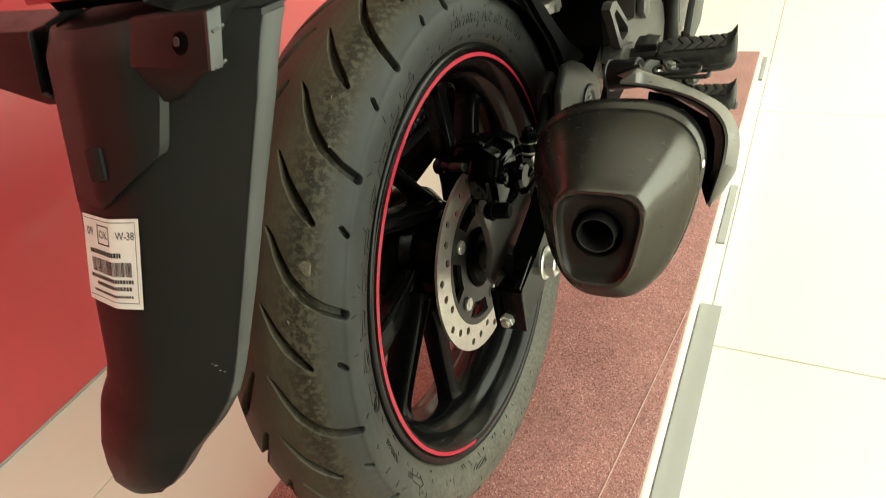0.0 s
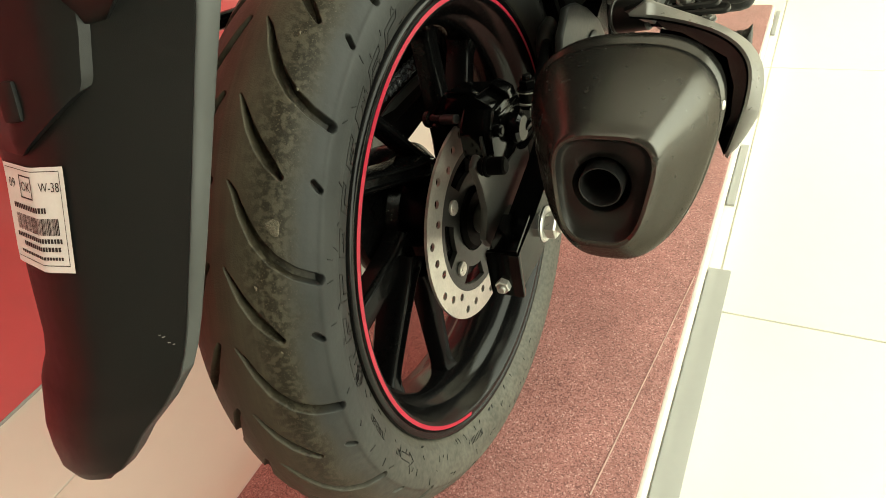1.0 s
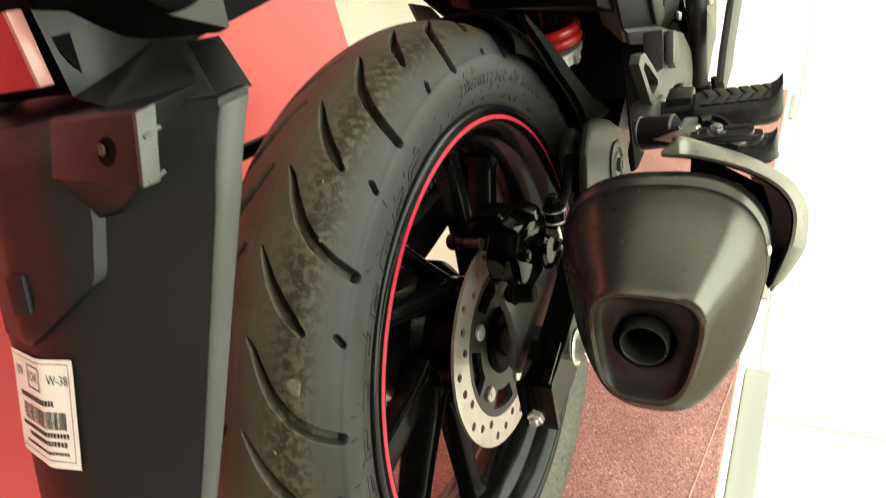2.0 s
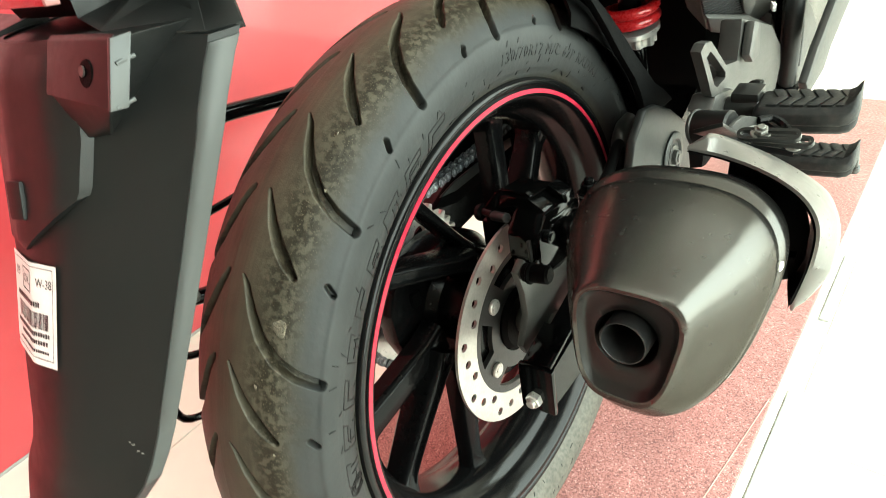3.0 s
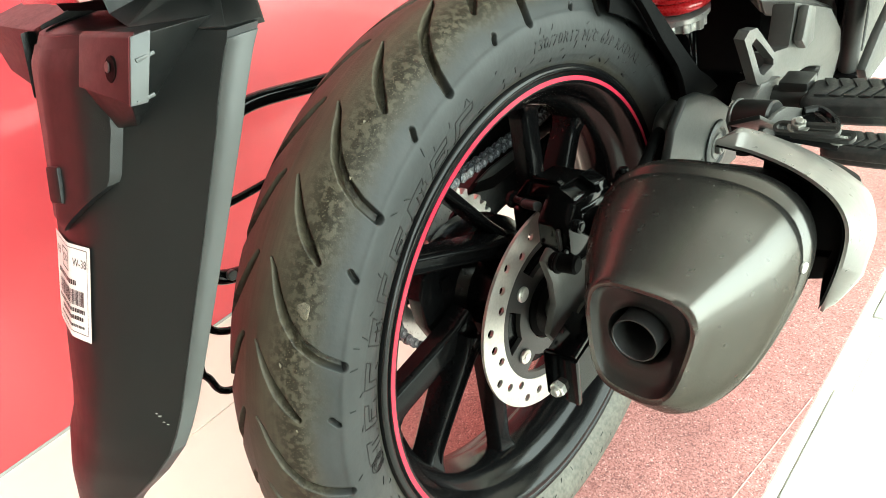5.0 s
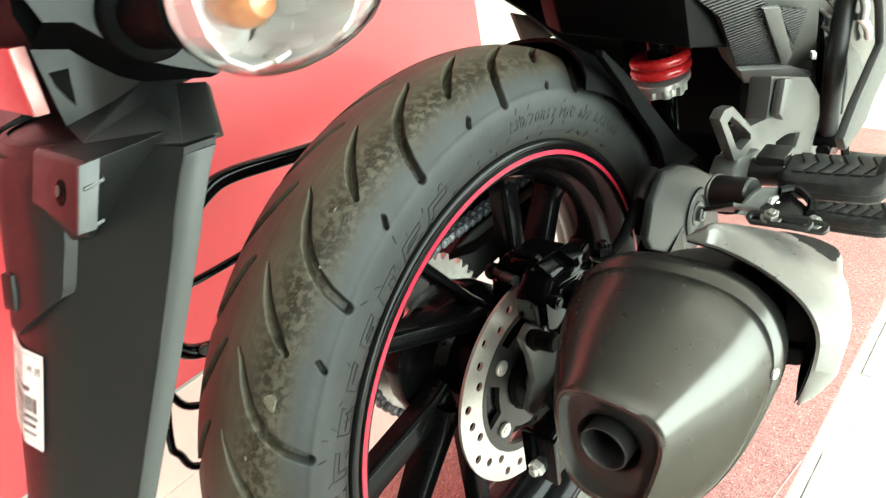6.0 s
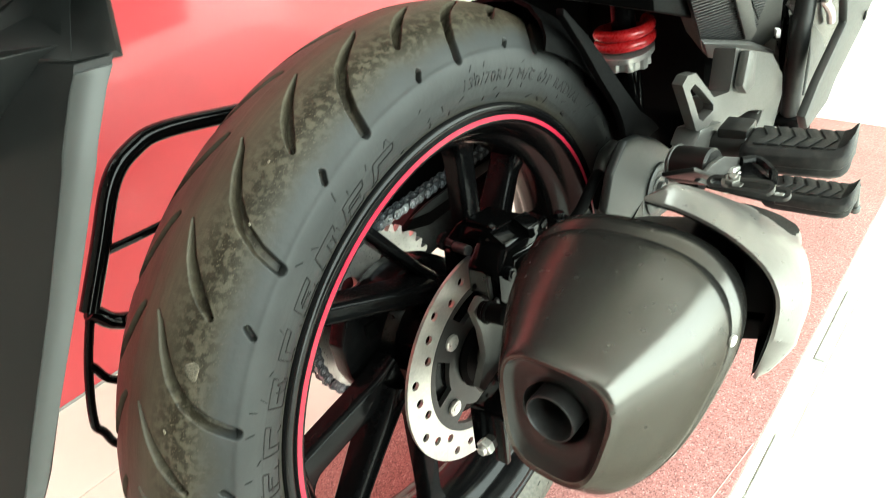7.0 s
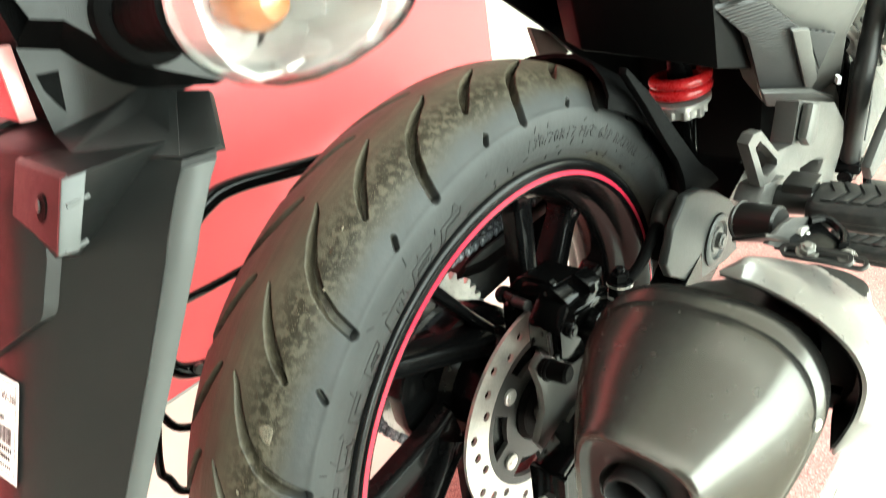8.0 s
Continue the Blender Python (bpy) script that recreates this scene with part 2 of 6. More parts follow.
ALLOY = material("grey_cast_alloy_paint", (0.048, 0.047, 0.044), 0.34, 0.2, 0.08, 40, 0.15, 700, spec=0.4)
ALLOY_LIGHT = material("light_cast_alloy", (0.13, 0.127, 0.115), 0.40, 0.5, 0.1, 40, 0.2, 500)
ARM = material("grey_painted_arm", (0.0150, 0.0160, 0.0155), 0.36, 0.1, 0.08, 30, 0.1, 600, spec=0.25)
PANEL_GREY = material("matt_grey_body_panel", (0.068, 0.066, 0.061), 0.40, 0.1, 0.05, 15, 0.1, 900, spec=0.4)
SHROUD_GREY = material("dark_grey_casting", (0.019, 0.019, 0.018), 0.42, 0.1, 0.08, 25, 0.15, 700, spec=0.35)
SPRING = material("red_spring_paint", (0.42, 0.012, 0.016), 0.28, 0, 0.08, 60, coat=0.4)
RED_BODY = material("red_body_paint", (0.60, 0.035, 0.03), 0.2, 0, 0.04, 20, coat=0.7)
RED_LENS = material("red_reflector_lens", (0.26, 0.006, 0.012), 0.10, 0, 0.08, 160, 0.5, 900, coat=0.8)
PALE_EDGE = material("clear_lens_edge", (0.34, 0.16, 0.15), 0.2, 0, 0.06)
CHAIN = material("oiled_chain_steel", (0.095, 0.103, 0.115), 0.26, 0.5, 0.08, 60, coat=0.4)
PIN = material("bright_chain_pins", (0.36, 0.38, 0.41), 0.25, 0.6, 0.06, 60)
SPROCKET = material("bright_sprocket_steel", (0.60, 0.58, 0.54), 0.3, 0.8, 0.1, 80)
LABEL = material("white_paper_label", (0.78, 0.78, 0.76), 0.45, 0, 0.03, 60)
INK = material("black_print", (0.02, 0.02, 0.02), 0.6, 0, 0.05)
CLEAR = glass_material("clear_lens_plastic", (0.95, 0.95, 0.95), 0.06)
AMBER = material("amber_bulb_cover", (0.30, 0.110, 0.040), 0.2, 0, 0.30, 160, 0.6, 350, coat=0.6)
CHROME = material("bright_reflector", (0.52, 0.52, 0.50), 0.34, 0.5, 0.03, 60, 0.0)
TOP_SHEET = speckled_top()
TRIM = material("white_edge_trim", (0.74, 0.72, 0.68), 0.4, 0, 0.05, 20)
TILE = material("cream_floor_tile", (0.82, 0.79, 0.71), 0.16, 0, 0.008, 5, coat=0.4)
GROUT = material("pale_tile_joint", (0.62, 0.59, 0.53), 0.8, 0, 0.06)
WALL = material("cream_wall_paint", (0.78, 0.74, 0.67), 0.7, 0, 0.03, 6, 0.1, 200)
CEILING = material("pale_grey_ceiling_paint", (0.52, 0.51, 0.49), 0.8, 0, 0.03, 6)
# assumed grey for the unseen wall, to weaken light bounced from behind
DIM_WALL = material("dim_unseen_wall", (0.45, 0.44, 0.41), 0.7, 0, 0.03, 6, 0.1, 200)
RED_PANEL = material("red_laminate_board", (0.55, 0.042, 0.058), 0.36, 0, 0.04, 3, coat=0.7, spec=0.7)
GREY_STRIP = material("grey_metal_strip", (0.36, 0.355, 0.34), 0.30, 0.2, 0.015, 12, rvar=0.02)
CARBON = carbon_print()
MUD = material("dried_mud", (0.095, 0.082, 0.058), 0.9, 0, 0.3, 400, 0.8, 900)


# ---- builders ----
def part(name, bm, mat, parent, label="", smooth=True, sharp=35):
    """One bmesh as one mesh object under a thing or part (or at top level)."""
    bmesh.ops.recalc_face_normals(bm, faces=bm.faces)
    me = bpy.data.meshes.new(name)
    bm.to_mesh(me)
    bm.free()
    me.materials.append(mat)
    if smooth:
        me.polygons.foreach_set("use_smooth", [True] * len(me.polygons))
        me.set_sharp_from_angle(angle=radians(sharp))
    ob = new(name, me)
    if parent is not None:
        ob.parent = parent
    if label:
        ob["label"] = label
    return ob


def join(*bms):
    """Several bmeshes as one."""
    out = bms[0]
    for b in bms[1:]:
        me = bpy.data.meshes.new("joined")
        b.to_mesh(me)
        b.free()
        out.from_mesh(me)
        bpy.data.meshes.remove(me)
    return out


def moved(bm, m):
    bmesh.ops.transform(bm, matrix=m, verts=bm.verts)
    return bm


def lathe(profile, n=96, a0=0.0, a1=360.0, closed=False):
    """Revolve (x, r) about the x axis; angles run from +y to +z."""
    bm = bmesh.new()
    full = abs(a1 - a0) >= 359.99
    rings = []
    for i in range(n if full else n + 1):
        a = radians(a0 + (a1 - a0) * i / n)
        rings.append([bm.verts.new((x, r * math.cos(a), r * math.sin(a))) for x, r in profile])
    m = len(profile)
    for i in range(n):
        p, q = rings[i], rings[(i + 1) % len(rings)]
        for j in range(m if closed else m - 1):
            k = (j + 1) % m
            bm.faces.new((p[j], q[j], q[k], p[k]))
    if closed and not full:
        bm.faces.new(rings[0]), bm.faces.new(rings[-1])
    return bm


def loft(rings, cap0=True, cap1=True, closed=True):
    bm = bmesh.new()
    rows = [[bm.verts.new(p) for p in ring] for ring in rings]
    m = len(rows[0])
    for p, q in zip(rows, rows[1:]):
        for j in range(m if closed else m - 1):
            k = (j + 1) % m
            bm.faces.new((p[j], q[j], q[k], p[k]))
    if cap0:
        bm.faces.new(rows[0])
    if cap1:
        bm.faces.new(rows[-1])
    return bm


def spline(pts, per=6):
    """Points of a smooth curve through pts."""
    P = [Vector(p) for p in pts]
    P = [2 * P[0] - P[1]] + P + [2 * P[-1] - P[-2]]
    out = []
    for i in range(1, len(P) - 2):
        a, b, c, d = P[i - 1:i + 3]
        for k in range(per):
            t = k / per
            out.append(0.5 * ((2 * b) + (c - a) * t + (2 * a - 5 * b + 4 * c - d) * t * t + (3 * b - a - 3 * c + d) * t ** 3))
    out.append(P[-2])
    return out


def tube(pts, r, n=12, per=6, straight=False):
    """A round bar through pts; r one radius or one for each point."""
    path = [Vector(p) for p in pts] if straight else spline(pts, per)
    rs = r if isinstance(r, (list, tuple)) else [r] * len(pts)
    rings, up = [], None
    for i, p in enumerate(path):
        d = (path[min(i + 1, len(path) - 1)] - path[max(i - 1, 0)]).normalized()
        if up is None:
            up = d.orthogonal().normalized()
        up = (up - d * up.dot(d)).normalized()
        side = d.cross(up)
        f = i / (len(path) - 1) * (len(rs) - 1)
        k = min(int(f), len(rs) - 2) if len(rs) > 1 else 0
        rad = rs[k] + (rs[min(k + 1, len(rs) - 1)] - rs[k]) * (f - k)
        rings.append([p + rad * (up * math.cos(2 * math.pi * j / n) + side * math.sin(2 * math.pi * j / n)) for j in range(n)])
    return loft(rings)


def bevelled(bm, w, seg=2, angle=25):
    bmesh.ops.recalc_face_normals(bm, faces=bm.faces)
    edges = [e for e in bm.edges if len(e.link_faces) == 2 and e.calc_face_angle(0) > radians(angle)]
    if w > 0:
        bmesh.ops.bevel(bm, geom=edges, offset=w, segments=seg, profile=0.6, affect="EDGES", clamp_overlap=True)
    return bm


def slab(pts, push, w=0.0015, seg=2):
    """A flat plate: the outline pts in space, pushed through by a vector, with rounded edges."""
    bm = bmesh.new()
    a = [bm.verts.new(p) for p in pts]
    b = [bm.verts.new(Vector(p) + Vector(push)) for p in pts]
    bm.faces.new(a), bm.faces.new(list(reversed(b)))
    for i in range(len(pts)):
        k = (i + 1) % len(pts)
        bm.faces.new((a[i], b[i], b[k], a[k]))
    return bevelled(bm, w, seg)


def box(sx, sy, sz, m=None, w=0.002, seg=2):
    bm = bmesh.new()
    bmesh.ops.create_cube(bm, size=1.0, matrix=Matrix.Diagonal((sx, sy, sz, 1)))
    bevelled(bm, w, seg)
    return moved(bm, m) if m is not None else bm


def cyl(p, q, r, n=24, r2=None, w=0.0008):
    """A pin from p to q with rounded rims."""
    p, q = Vector(p), Vector(q)
    d = (q - p).normalized()
    up = d.orthogonal().normalized()
    side = d.cross(up)
    r2 = r if r2 is None else r2
    L = (q - p).length
    rings = []
    for s, rad in ((0, r - w), (w / L, r), (1 - w / L, r2), (1, r2 - w)):
        rings.append([p + d * (s * L) + rad * (up * math.cos(2 * math.pi * j / n) + side * math.sin(2 * math.pi * j / n)) for j in range(n)])
    return loft(rings)


def bolt(c, axis, r, h, socket=True):
    """A hexagon or socket head seen from outside."""
    c, a = Vector(c), Vector(axis).normalized()
    head = cyl(c, c + a * h, r, 20 if socket else 6, w=r * 0.12)
    if socket:
        ring = cyl(c + a * (h * 0.99), c + a * (h * 1.18), r * 0.62, 6, w=r * 0.05)
        return join(head, ring)
    return join(head, cyl(c + a * h * 0.98, c + a * h * 1.5, r * 0.55, 16, w=r * 0.1), cyl(c - a * h * 0.25, c + a * 0.0003, r * 1.35, 24, w=r * 0.1))


# ---- the room ----
def quad_wall(name, mat, lo, hi, label, category):
    c = [(a + b) / 2 for a, b in zip(lo, hi)]
    bm = box(*[b - a for a, b in zip(lo, hi)], pose(*c), w=0)
    return tagged(part(name, bm, mat, None, smooth=False), label, category, kind="structure")


floor = quad_wall("floor", GROUT, (WX0, WY0, FLOOR - 0.12), (WX1, WY1, FLOOR - 0.003), "cream glossy tiled showroom floor", "floor")
quad_wall("ceiling", CEILING, (WX0, WY0, CEIL), (WX1, WY1, CEIL + 0.12), "plain pale grey showroom ceiling", "ceiling")
quad_wall("wall_west", WALL, (WX0 - 0.15, WY0, FLOOR - 0.12), (WX0, WY1, CEIL), "plain cream painted wall", "wall")
# never in view; darker than the other walls to deepen the blacks
quad_wall("wall_south", DIM_WALL, (WX0 - 0.15, WY0 - 0.15, FLOOR - 0.12), (WX1 + 0.15, WY0, CEIL), "unseen wall behind the camera, greyed to bounce less light", "wall")
quad_wall("wall_north", WALL, (WX0 - 0.15, WY1, FLOOR - 0.12), (WX1 + 0.15, WY1 + 0.15, CEIL), "plain cream painted wall", "wall")
# east wall with the wide shop window
bm = box(0.15, WY1 - WY0, 0.02 - FLOOR + 0.12, pose(WX1 + 0.075, (WY0 + WY1) / 2, (0.02 + FLOOR - 0.12) / 2), w=0)
bm = join(bm, box(0.15, WY1 - WY0, CEIL - 2.6, pose(WX1 + 0.075, (WY0 + WY1) / 2, (CEIL + 2.6) / 2), w=0),
          box(0.15, 2.2, 2.58, pose(WX1 + 0.075, WY0 + 1.1, 1.31), w=0), box(0.15, 1.0, 2.58, pose(WX1 + 0.075, WY1 - 0.5, 1.31), w=0))
tagged(part("wall_east", bm, WALL, None, smooth=False), "cream wall with a wide shop window opening", "wall", kind="structure")

platform = tagged(new("display_platform"), "low display platform topped with red speckled sheet and white edging", "platform")
PX0, PX1, PY0, PY1 = -0.238, 0.244, -1.3, 1.36
part("deck", box(PX1 - PX0 - 0.008, PY1 - PY0 - 0.008, 0.05, pose((PX0 + PX1) / 2, (PY0 + PY1) / 2, -0.025), w=0.003), TOP_SHEET, platform, "red speckled granite-look top sheet")
for x in (PX0 + 0.001, PX1 - 0.001):
    part("edge_trim", box(0.006, PY1 - PY0, 0.048, pose(x, (PY0 + PY1) / 2, -0.0285), w=0.0015), TRIM, platform, "white edge trim")
part("edge_trim", box(PX1 - PX0 - 0.014, 0.006, 0.048, pose((PX0 + PX1) / 2, PY1 - 0.001, -0.0285), w=0.0015), TRIM, platform, "white edge trim")
part("plinth", box(PX1 - PX0 - 0.05, PY1 - PY0 - 0.05, 0.012, pose((PX0 + PX1) / 2, (PY0 + PY1) / 2, -0.0545), w=0), BLACK_DULL, platform, "dark recessed base")
part("scratch", slab([(0.190, -0.10, 0.0004), (0.1918, -0.10, 0.0004), (0.2375, 0.30, 0.0004), (0.2363, 0.30, 0.0004)], (0, 0, 0.0004), 0), material("pale_scratch", (0.62, 0.43, 0.38), 0.4), platform, "pale scratch line in the top sheet")

for y0, y1, x1 in ((-1.2, 0.386, 0.282), (0.565, 0.770, 0.262), (1.30, 1.45, 0.257)):
    tagged(part("floor_strip", slab([(0.2475, y0, FLOOR), (x1, y0, FLOOR), (x1, y1, FLOOR), (0.2475, y1, FLOOR)], (0, 0, 0.005), 0.0008), GREY_STRIP, None),
           "flat grey metal strip lying on the floor beside the platform", "floor strip", "floor strips along the platform")

board = tagged(new("red_partition_board"), "tall glossy red laminate partition board standing on the floor", "partition")
board.location = (-0.79, 0, FLOOR)
part("panel", box(0.03, 2.9, 2.2, pose(-0.015, 0.95 - 1.45, 1.10), w=0.003), RED_PANEL, board)
part("bottom_edge", box(0.034, 2.9, 0.006, pose(-0.015, 0.95 - 1.45, 0.003), w=0.001), GREY_STRIP, board, "dark dusty bottom edge")


# ---- the motorcycle, in its own axes: x right, y ahead, z up, from the rear wheel's centre ----
bike = tagged(new("motorcycle"), "dark grey street motorcycle with red rim stripes on the platform", "motorcycle")
bax = Vector((1.0, 0.0309, 0.0391)).normalized()
bfw = Vector((0, 0, 1)).cross(bax).normalized()
bup = bax.cross(bfw)
bike.matrix_world = Matrix(((bax.x, bfw.x, bup.x, 0.0), (bax.y, bfw.y, bup.y, 0.0), (bax.z, bfw.z, bup.z, 0.3136), (0, 0, 0, 1)))

# rim
outer = [(0.0, 0.193), (0.014, 0.1938), (0.022, 0.1965), (0.0285, 0.2020), (0.0315, 0.2050), (0.0335, 0.2062), (0.0360, 0.2070), (0.0440, 0.2110), (0.0490, 0.2142), (0.0520, 0.2166), (0.0536, 0.2182), (0.0541, 0.2196),
         (0.0537, 0.2247), (0.0522, 0.2257), (0.0534, 0.2270), (0.0548, 0.2290), (0.0548, 0.2322), (0.0525, 0.2345), (0.046, 0.2350)]
prof = [(-x, r) for x, r in reversed(outer)] + outer[1:] + [(0.045, 0.2200), (0.030, 0.214), (0.0, 0.203), (-0.030, 0.214), (-0.045, 0.2200)]
wheel = part("rear_wheel", lathe(prof, 180, closed=True), RIM, bike, "black alloy rear wheel", sharp=50)
part("rim_stripe", lathe([(0.0537, 0.2201), (0.0545, 0.2204), (0.0542, 0.2242), (0.0534, 0.2242)], 150, -28, 238, closed=True), TAPE, wheel, "glossy red stripe along the rim")
part("rim_stripe", lathe([(-0.0537, 0.2199), (-0.0545, 0.2202), (-0.0542, 0.2243), (-0.0534, 0.2243)], 180, closed=True), TAPE, wheel, "glossy red stripe along the rim")


def spoke(p, q, w_in, w_out, channel=True, x0=-0.016, x1=0.012):
    """One wheel spoke from (y, z) at the hub to (y, z) at the rim: rounded blade, or a blade with a channel between raised edges."""
    a, b = Vector((0, *p)), Vector((0, *q))
    d = (b - a).normalized()
    tan = Vector((1, 0, 0)).cross(d)
    rings = []
    for k in range(19):
        s = k / 18
        flare = max(0, s - 0.80) / 0.20
        w = (w_in + (w_out - w_in) * s) / 2 * (1 + 0.95 * flare ** 2.2 + 0.35 * max(0, 0.16 - s) / 0.16)
        f = x1 + (0.012 if channel else 0.004) * (1 - s) ** 1.5 + 0.010 * flare ** 2
        e = 0.0042 * min(1, 6 * s) * min(1, max(0, (0.93 - s) * 8)) if channel else -0.0003
        r = 0.0030
        sec = [(-0.72 * w, x0), (-w, x0 + r), (-w, f - 2 * r), (-w + 0.3 * r, f - 0.9 * r), (-w + 0.75 * r, f - 0.3 * r), (-w + 1.3 * r, f), (-0.50 * w, f), (-0.40 * w, f - e), (0.40 * w, f - e), (0.50 * w, f),
               (w - 1.3 * r, f), (w - 0.75 * r, f - 0.3 * r), (w - 0.3 * r, f - 0.9 * r), (w, f - 2 * r), (w, x0 + r), (0.72 * w, x0)]
        rings.append([a.lerp(b, s) + tan * u + Vector((x, 0, 0)) for u, x in sec])
    return loft(rings)


def polar(r, a):
    return (r * math.cos(radians(a)), r * math.sin(radians(a)))


for p, q, wi, wo, ch in ((polar(0.075, 22), polar(0.206, 42.5), 0.022, 0.020, True), (polar(0.075, 29), polar(0.206, 68.5), 0.022, 0.025, False),
                         (polar(0.075, 92), polar(0.206, 113), 0.010, 0.013, False), (polar(0.075, 104), polar(0.206, 139), 0.018, 0.018, True),
                         ((-0.070, 0.014), (-0.203, -0.004), 0.028, 0.031, False), ((-0.082, 0.010), (-0.178, -0.104), 0.022, 0.019, True),
                         ((-0.050, -0.036), (-0.068, -0.196), 0.026, 0.020, False),
                         (polar(0.075, 318), polar(0.206, 340), 0.018, 0.018, True), (polar(0.075, 350), polar(0.206, 8), 0.020, 0.018, False)):
    part("spoke", spoke(p, q, wi, wo, ch, x1=0.012 if ch else 0.006), BLACK, wheel)
part("hub", lathe([(-0.080, 0.0), (-0.080, 0.045), (-0.072, 0.070), (-0.050, 0.076), (-0.030, 0.076), (-0.022, 0.070), (-0.01, 0.060), (0.020, 0.058), (0.030, 0.066), (0.040, 0.066), (0.042, 0.05), (0.042, 0.0)], 64), BLACK, wheel, "black hub")
web = [polar(0.05, 104), polar(0.100, 116), polar(0.116, 128), polar(0.119, 140), polar(0.117, 152), polar(0.106, 168), polar(0.095, 184), polar(0.05, 196)]
part("hub_web", slab([(-0.020, y, z) for y, z in web], (-0.020, 0, 0), 0.004), BLACK, wheel, "black web between two spokes")
# recess is not cut; a dull black block shows its shade
part("web_hole", box(0.004, 0.012, 0.016, pose(-0.0195, -0.068, 0.052), w=0.001), BLACK_DULL, wheel, "black block for the shade in a square recess")

# tyre
half = [(0, .3150), (.012, .3139), (.024, .3107), (.034, .3065), (.042, .3021), (.050, .2951), (.0565, .2873), (.0606, .2812), (.0633, .2770), (.0645, .2685), (.0635, .2590), (.0608, .2500), (.0572, .2430), (.0537, .2385), (.0505, .2350), (.0470, .2320)]
hs = [(p.x, p.y) for p in spline([(x, r, 0) for x, r in half], 14)]
hx, hr = np.array([p[0] for p in hs]), np.array([p[1] for p in hs])
arc = np.concatenate([[0], np.cumsum(np.hypot(np.diff(hx), np.diff(hr)))])
s_half = np.concatenate([np.arange(0, 0.090, 0.00062), np.arange(0.090, arc[-1], 0.0022), [arc[-1]]])
S = np.concatenate([-s_half[:0:-1], s_half])
ang = np.concatenate([np.arange(30, 225, 0.11), np.arange(225, 390, 0.5)])
PITCH = 21.4


def on_arc(x):
    k = int(np.argmax(hx))
    return float(np.interp(abs(x), hx[:k], arc[:k]))


def groove(pts, tip):
    return np.array([(on_arc(x), tip + d) for x, d in pts])


LONG = groove([(.0113, -12.4), (.0160, -11.2), (.0225, -8.5), (.0309, -5.5), (.0415, -3.0), (.0522, -1.2), (.0621, 0.0)], 129.5)
SHORT = groove([(.0101, -9.6), (.0148, -8.0), (.0214, -5.6), (.0297, -3.2), (.0368, -1.5), (.0433, 0.0)], 137.4)
SIPE = groove([(.0583, -0.5), (.0611, 0.5)], 138.0)
ws_long, ws_short, ws_sipe = [.0003, .0014, .0025, .0032, .0035, .0036, .0036], [.0003, .0015, .0027, .0034, .0031, .0016], [.0017, .0017]
AS, SS = np.meshgrid(ang, S, indexing="ij")
AS = np.mod(AS + np.where(SS < 0, 0.5 * PITCH, 0.0) - 129.5 + 16, PITCH) + 129.5 - 16
WIDER = np.where(SS < 0, 0.0012, 0.0)
REACH = np.abs(SS) + np.where(SS < 0, 0.006, 0.0)
RR = np.interp(np.abs(SS), arc, hr)
depth = np.zeros_like(AS)
for line, widths, dmax in ((LONG, ws_long, 0.0095), (SHORT, ws_short, 0.0088), (SIPE, ws_sipe, 0.0070)):
    for shift in (-PITCH, 0, PITCH):
        best, side = np.full(AS.shape, 9.0), np.zeros(AS.shape)
        for i in range(len(line) - 1):
            (sa, aa), (sb, ab) = line[i], line[i + 1]
            px, py = REACH, np.radians(AS) * 0.29
            ax_, ay_, bx_, by_ = sa, math.radians(aa + shift) * 0.29, sb, math.radians(ab + shift) * 0.29
            dx, dy = bx_ - ax_, by_ - ay_
            tt = np.clip(((px - ax_) * dx + (py - ay_) * dy) / (dx * dx + dy * dy), 0, 1)
            dist = np.hypot(px - ax_ - tt * dx, py - ay_ - tt * dy) - (widths[i] + (widths[i + 1] - widths[i]) * tt + WIDER)
            side = np.where(dist < best, dx * (py - ay_) - dy * (px - ax_), side)
            best = np.minimum(best, dist)
        depth = np.maximum(depth, dmax * np.clip(0.4 - best / np.where(side > 0, 0.0019, 0.0010), 0, 1))
# slight wear marks and mould lines round the sidewall
for s0, h in ((0.0935, -0.0008), (0.116, 0.0006)):
    depth += h * np.exp(-((np.abs(SS) - s0) / 0.0009) ** 2)
XX = np.sign(SS) * np.interp(np.abs(SS), arc, hx)
tang_x, tang_r = np.gradient(hx, arc), np.gradient(hr, arc)
NX = np.sign(SS) * -np.interp(np.abs(SS), arc, tang_r)
NR = np.interp(np.abs(SS), arc, tang_x)
XX, RR = XX - NX * depth, RR - NR * depth
AF = np.radians(np.repeat(ang[:, None], len(S), 1))
verts = np.stack([XX, RR * np.cos(AF), RR * np.sin(AF)], -1).reshape(-1, 3)
na, ns = len(ang), len(S)
ii, jj = np.meshgrid(np.arange(na), np.arange(ns - 1), indexing="ij")
i2 = (ii + 1) % na
faces = np.stack([ii * ns + jj, ii * ns + jj + 1, i2 * ns + jj + 1, i2 * ns + jj], -1).reshape(-1, 4)
me = bpy.data.meshes.new("tyre")
me.from_pydata(verts.tolist(), [], faces.tolist())
me.polygons.foreach_set("use_smooth", [True] * len(me.polygons))
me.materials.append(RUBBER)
tyre = new("tyre", me)
tyre.parent = wheel
tyre["label"] = "black grooved road tyre with a dusty brown crown"

